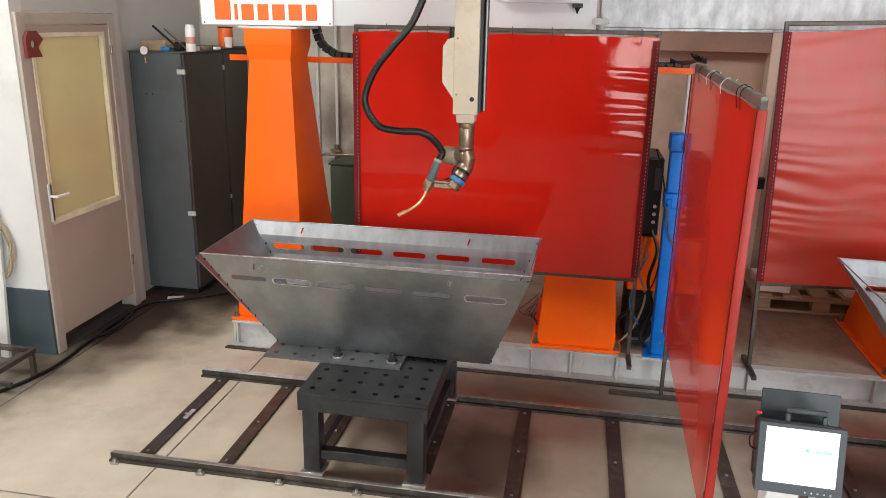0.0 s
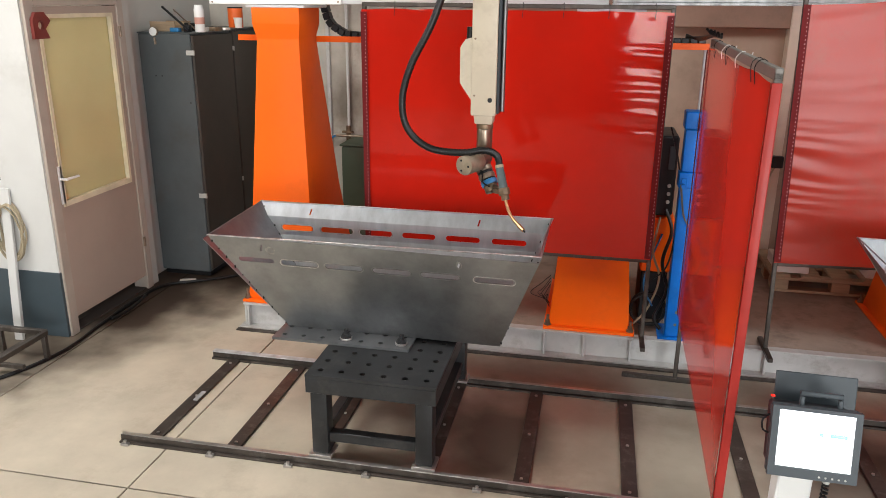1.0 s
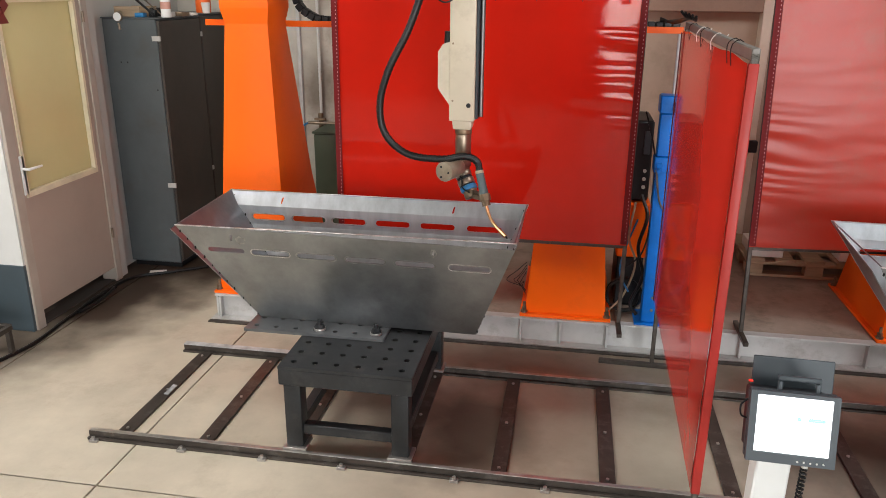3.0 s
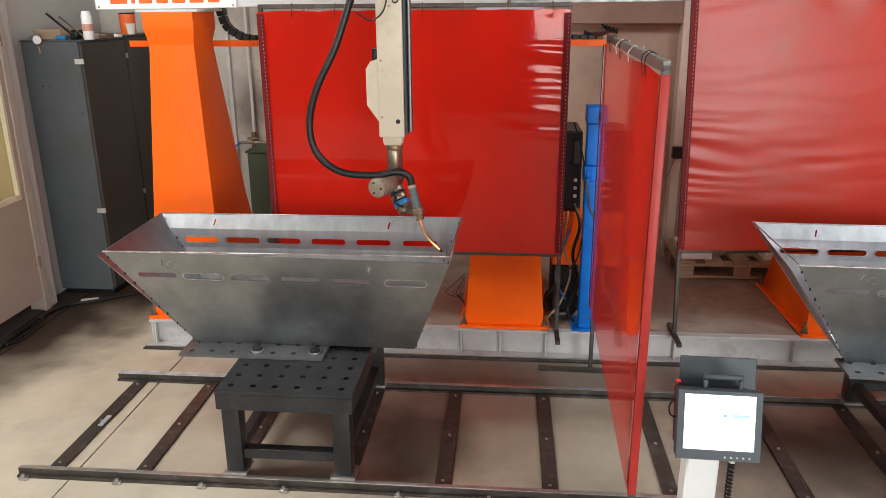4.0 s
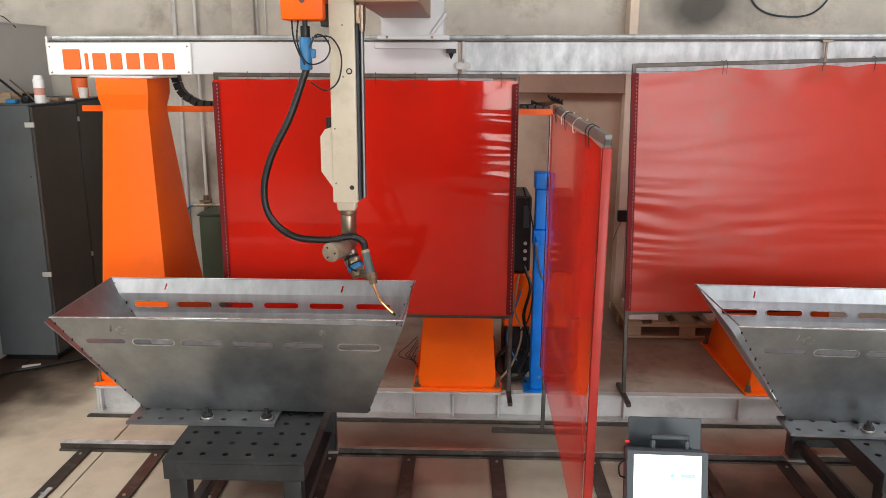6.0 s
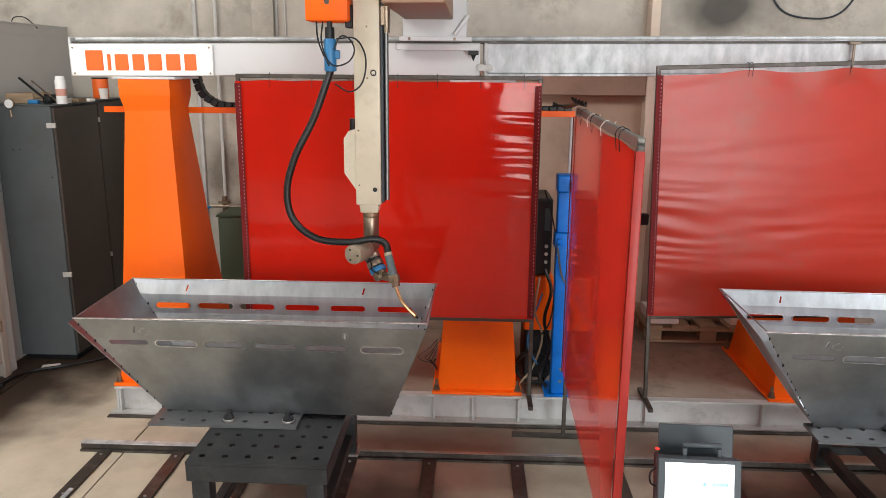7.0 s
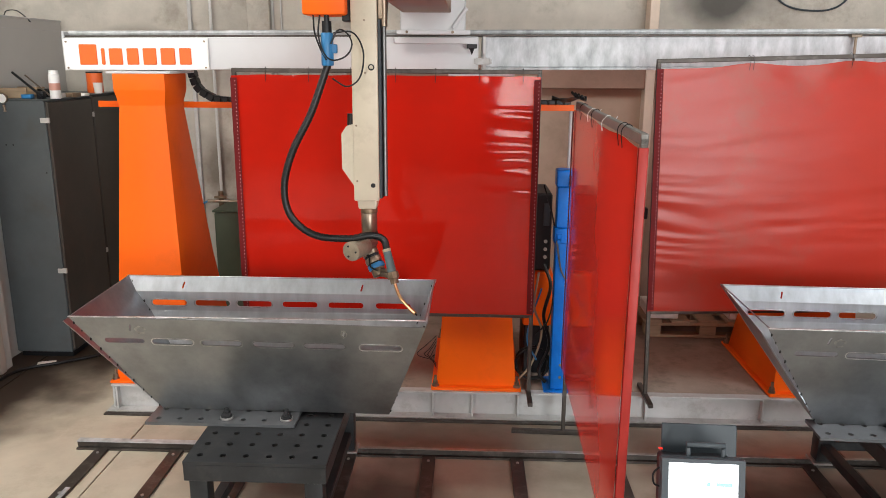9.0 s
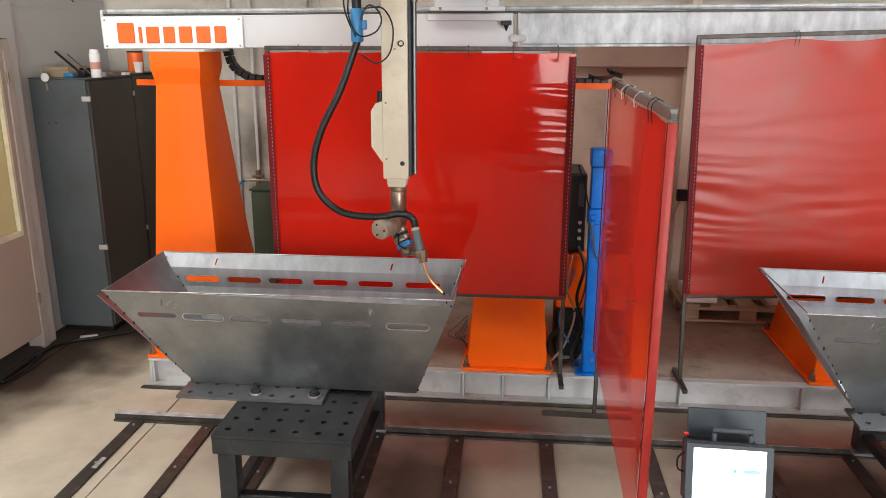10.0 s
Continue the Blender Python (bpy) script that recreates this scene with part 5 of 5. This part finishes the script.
def build_arm():
    a = thing("welding_robot", (AX, AY, WZ), "aged ivory vertical robot slide with wrist and welding torch", "robot")
    part("slide_housing", box(AX - 0.062, AX + 0.058, AY - 0.065, AY + 0.065, HOLE - 0.075, 3.1, 0.006, 2), M_ARM, a)
    part("guide_rail", box(AX + 0.0585, AX + 0.072, AY - 0.05, AY + 0.05, HOLE - 0.065, 2.42, 0.003), M_GREY, a)
    part("guide_rail", rod((AX + 0.084, AY - 0.02, HOLE - 0.055), (AX + 0.084, AY - 0.02, 2.35), 0.011), M_CHROME, a, "bright chrome guide rod")
    part("guide_rail", rod((AX + 0.079, AY + 0.03, HOLE - 0.055), (AX + 0.079, AY + 0.03, 2.35), 0.009), M_CHROME, a)
    part("rail_clamp", join(box(AX + 0.06, AX + 0.1, AY - 0.06, AY + 0.02, 2.31, 2.4, 0.005), rod((AX + 0.09, AY - 0.05, 2.28), (AX + 0.09, AY - 0.05, 2.42), 0.014)), M_BARE, a)
    z = HOLE
    cov = sheet([(-0.062, z - 0.005), (-0.062, z + 0.285), (-0.095, z + 0.275), (-0.118, z + 0.24), (-0.118, z + 0.075)], [], 0.1,
                Matrix(((1, 0, 0, AX), (0, 0, -1, AY - 0.05), (0, 1, 0, 0), (0, 0, 0, 1))))
    part("side_cover", cov, M_ARM, a, "bevelled ivory side cover")
    part("cable_gland", rod((AX - 0.08, AY, z + 0.275), (AX - 0.078, AY, z + 0.33), 0.018), M_RUBBER, a)
    # A black disc paints the dark inside of the cross hole.
    part("cross_hole_disc", join(rod((AX + 0.03, AY - 0.0665, z), (AX + 0.03, AY - 0.05, z), 0.011, n=18)), M_BLACK, a)
    for sx, sz in ((-0.045, 0.28), (-0.045, 0.02), (0.0, 0.52), (0.0, 0.75)):
        part("screw", rod((AX + sx, AY - 0.068, z + sz), (AX + sx, AY - 0.064, z + sz), 0.005, n=8), M_BARE, a)
    part("neck_block", loft([(AX - 0.045, AX + 0.04, AY - 0.045, AY + 0.045, z - 0.118), (AX - 0.05, AX + 0.045, AY - 0.05, AY + 0.05, z - 0.075)]), M_ARM, a)
    part("collar", rod((AX, AY, z - 0.142), (AX, AY, z - 0.118), 0.041, n=24, bev=0.002), M_BRONZE, a)
    part("flange", rod((AX, AY, WZ), (AX, AY, z - 0.142), 0.0385, n=28, bev=0.003), M_BARE, a)
    part("eye_bolt", join(tube([(AX + 0.03 + 0.012 * math.cos(q), AY - 0.075, 2.1 + 0.012 * math.sin(q)) for q in [k * 0.7 for k in range(10)]], 0.003, 20, 5), rod((AX + 0.03, AY - 0.075, 2.09), (AX + 0.03, AY - 0.06, 2.09), 0.004)), M_BLACK, a)
    # wire feeder beside the slide's top
    f = part("wire_feeder", box(AX - 0.27, AX - 0.075, AY - 0.12, AY + 0.06, 2.325, 2.55, 0.012, 2), M_ORANGE, a, "orange wire feeder box")
    part("feeder_foot", box(AX - 0.1, AX - 0.0625, AY - 0.06, AY + 0.04, 2.3, 2.4, 0.004), M_BLACK, a)
    part("warning_mark", rod((AX - 0.17, AY - 0.124, 2.41), (AX - 0.17, AY - 0.1195, 2.41), 0.012, n=16), M_RAIL, f)
    hx, hy = AX - 0.165, AY - 0.09
    part("connector", rod((hx, hy, 2.105), (hx, hy, 2.25), 0.028, n=20, bev=0.006), M_BLUEP, a, "blue hose connector")
    part("connector_nut", join(rod((hx, hy, 2.25), (hx, hy, 2.3), 0.022, n=12), rod((hx, hy, 2.3), (hx, hy, 2.326), 0.012, n=10)), M_BLACK, a)
    part("connector_wing", box(hx + 0.02, hx + 0.045, hy - 0.012, hy + 0.012, 2.16, 2.2, 0.004), M_BLUEP, a)
    for pts in ([(hx - 0.06, hy, 2.33), (hx - 0.055, hy, 2.25), (hx - 0.03, hy - 0.01, 2.18), (hx, hy - 0.03, 2.13)],
                [(hx - 0.03, hy, 2.33), (hx - 0.035, hy - 0.02, 2.24), (hx - 0.01, hy - 0.03, 2.16), (hx + 0.03, hy - 0.03, 2.13), (hx + 0.09, hy - 0.03, 2.15), (hx + 0.115, hy - 0.02, 2.2),
                 (hx + 0.09, hy - 0.01, 2.25), (hx + 0.05, hy - 0.01, 2.26), (hx + 0.02, hy - 0.02, 2.2)],
                [(hx + 0.03, hy, 2.25), (hx + 0.12, hy - 0.02, 2.25), (hx + 0.165, hy - 0.02, 2.17), (hx + 0.15, hy - 0.02, 2.06), (hx + 0.09, hy - 0.02, 2.015), (hx + 0.02, hy - 0.01, 2.05)]):
        part("signal_wire", tube(pts, 0.004, 40, 6), M_BLACK, a)
    return a


def build_wrist(arm):
    """Turns about the slide's axis; local x is the torch's way at rest of the script (turn 0)."""
    X = lambda x, y, z: (AX + x, AY + y, WZ + z)
    core = join(rod(X(0, 0, 0), X(0, 0, -0.018), 0.04, 0.04, n=24, bev=0.002), rod(X(0, 0, -0.018), X(-0.01, 0, -0.06), 0.037, 0.041, n=20), rod(X(-0.01, 0, -0.06), X(-0.002, 0, -0.108), 0.041, 0.036, n=20),
                rod(X(-0.006, 0.018, -0.05), X(0.02, -0.06, -0.05), 0.039, n=28, bev=0.004))
    w = part("wrist", core, M_BARE, arm, "worn nickel wrist joint")
    part("motor_cap", rod(X(0.015, -0.045, -0.062), X(0.054, -0.156, -0.068), 0.047, n=28, bev=0.003), M_CAPM, w)
    for k in range(3):
        part("cap_screw", rod(X(0.054 + 0.026 * math.cos(2.1 * k), -0.1565 + 0.009 * math.cos(2.1 * k), -0.068 + 0.028 * math.sin(2.1 * k)), X(0.056 + 0.026 * math.cos(2.1 * k), -0.1595 + 0.009 * math.cos(2.1 * k), -0.068 + 0.028 * math.sin(2.1 * k)), 0.005, n=8), M_BLACK, w)
    part("name_bars", join(*[box(*[v for p in zip(X(-0.012 + 0.008 * k, 0.036, -0.018), X(-0.007 + 0.008 * k, 0.0405, -0.009)) for v in p], 0) for k in range(4)]), M_BLACK, w)
    d = Vector((0.56, 0.05, -0.82)).normalized()
    o = Vector(X(-0.004, 0.0, -0.1))
    st = 0.0
    for nm, ln, r, m in (("joint_ring", 0.026, 0.041, M_BARE), ("joint_ring", 0.014, 0.038, M_BLACK), ("joint_ring", 0.026, 0.042, M_BARE), ("joint_ring", 0.008, 0.038, M_BLACK),
                         ("blue_band", 0.024, 0.0425, M_BLUEP), ("tool_flange", 0.036, 0.035, M_BRONZE)):
        part(nm, rod(o + d * st, o + d * (st + ln), r, n=22, bev=0.002), m, w)
        st += ln
    e = o + d * (st - 0.012)
    ht, hb = Vector(X(0.14, -0.01, -0.066)), Vector(X(0.18, -0.01, -0.168))
    cl = hb + (hb - ht).normalized() * 0.034
    part("torch_bracket", join(bar(e, cl.lerp(hb, 0.4), 0.03, 0.026, 0.004), bar(e + Vector((0.01, 0, 0.02)), hb, 0.022, 0.014, 0.003)), M_BRONZE, w)
    part("joint_wire", tube([X(0.01, -0.04, -0.08), X(0.05, -0.045, -0.12), X(0.06, -0.045, -0.16), X(0.1, -0.035, -0.175)], 0.004, 20, 6), M_RUBBER, w)
    part("torch_grip", rod(ht, hb, 0.019, 0.0215, n=18, bev=0.003), M_GRIP, w, "grey-green torch body")
    part("torch_band", rod(ht.lerp(hb, -0.03), ht.lerp(hb, 0.1), 0.0205, n=18), M_TAN, w)
    part("torch_clamp", join(rod(hb, cl, 0.028, n=8, bev=0.003), rod(cl, cl + (hb - ht).normalized() * 0.024, 0.02, n=8)), M_BRONZE, w)
    n0 = cl + (hb - ht).normalized() * 0.018
    pts = [n0, n0 + Vector((0.013, 0, -0.03)), n0 + Vector((0.036, 0, -0.062)), n0 + Vector((0.075, 0, -0.09)), Vector(X(0.352, -0.01, -0.34))]
    neck = spline(pts, 30)
    part("torch_neck", tube(neck[:24], 0.0075, seg=10, even=False), M_COPPER, w, "bent copper torch neck")
    part("nozzle", rod(neck[23], neck[29], 0.0105, 0.0095, n=14), M_COPPER, w)
    part("contact_tip", rod(neck[29], neck[29] + (neck[29] - neck[26]).normalized() * 0.012, 0.004, n=8), M_BLACK, w)
    return w


CARRIAGE = build_carriage()
ARM = build_arm()
WRIST = build_wrist(ARM)

# time, slide's shift along the beam, slide's lift, wrist's turn
ARM_ROWS = [
    (0.0, -0.073, 0.202, -152), (0.1, -0.070, 0.202, -135), (0.2, -0.068, 0.201, -116), (0.3, -0.066, 0.200, -97), (0.4, -0.064, 0.198, -80),
    (0.5, -0.061, 0.197, -64), (0.6, -0.059, 0.197, -53), (0.7, -0.055, 0.192, -48.5), (0.8, -0.049, 0.174, -47), (0.9, -0.038, 0.137, -46),
    (1.0, -0.026, 0.095, -46), (1.1, -0.015, 0.055, -45), (1.2, -0.007, 0.024, -45), (1.3, -0.002, 0.006, -44), (1.4, 0.0, 0.0, -44), (1.5, 0.0, 0.0, -44), (10.0, 0.0, 0.0, -44),
]


def wrist_point(dx, dz, turn, x, y, z):
    a = radians(turn)
    return Vector((AX + dx + x * math.cos(a) - y * math.sin(a), AY + x * math.sin(a) + y * math.cos(a), WZ + dz + z))


def hose_points(dx, dz, turn, k):
    """The hose's way from the connector to the torch; k is 0 before the wrist turns and 1 at rest."""
    c = Vector((AX + dx - 0.165, AY - 0.09, 2.11 + dz))
    end = wrist_point(dx, dz, turn, 0.142, -0.01, -0.07)
    up = wrist_point(dx, dz, turn, 0.122, -0.01, -0.022)
    before = [(-0.253, -0.11, 0.583), (-0.342, -0.12, 0.475), (-0.44, -0.12, 0.347), (-0.483, -0.12, 0.21), (-0.42, -0.12, 0.1), (-0.322, -0.11, 0.075), (-0.194, -0.09, 0.066)]
    after = [(-0.244, -0.11, 0.575), (-0.338, -0.12, 0.391), (-0.381, -0.12, 0.23), (-0.355, -0.12, 0.093), (-0.247, -0.12, 0.004), (-0.084, -0.12, -0.012), (0.02, -0.11, 0.004)]
    base = Vector((AX + dx, AY, WZ + dz))
    mid = [base + Vector(a).lerp(Vector(b), k) for a, b in zip(before, after)]
    return spline([c] + mid + [up, end], NHOSE)


NHOSE = 56
HOSE = thing("torch_hose", (AX, AY, 2.11), "black ribbed torch hose hanging in a loop from the wire feeder", "hose")
_link = bmesh.new()
bmesh.ops.create_cone(_link, cap_ends=True, segments=12, radius1=0.0165, radius2=0.0165, depth=0.0272)
_ring = bmesh.new()
bmesh.ops.create_cone(_ring, cap_ends=True, segments=12, radius1=0.0178, radius2=0.0178, depth=0.010)
_me = finish(join(_link, _ring), "hose_link", M_RUBBER)
HOSE_LINKS = []
for _i in range(NHOSE):
    _o = new("hose_link", _me)
    _o.parent = HOSE
    HOSE_LINKS.append(_o)


def turn_share(turn):
    return min(1.0, max(0.0, (turn + 152) / 108))


def motions():
    walk(CARRIAGE, [(t, Matrix.Translation((dx, 4.7, 2.2))) for t, dx, dz, a in ARM_ROWS])
    walk(ARM, [(t, Matrix.Translation((AX + dx, AY, WZ + dz))) for t, dx, dz, a in ARM_ROWS])
    walk(WRIST, [(t, pose(0, 0, 0, 0, 0, a)) for t, dx, dz, a in ARM_ROWS])
    rows = [[] for _ in HOSE_LINKS]
    base = Vector((AX, AY, 2.11))
    for t, dx, dz, a in ARM_ROWS:
        pts = hose_points(dx, dz, a, turn_share(a))
        for i in range(NHOSE):
            p, q = pts[i] - base, pts[i + 1] - base
            rows[i].append((t, Matrix.Translation((p + q) / 2) @ (q - p).to_track_quat("Z", "Y").to_matrix().to_4x4()))
    for o, r in zip(HOSE_LINKS, rows):
        walk(o, r)


motions()
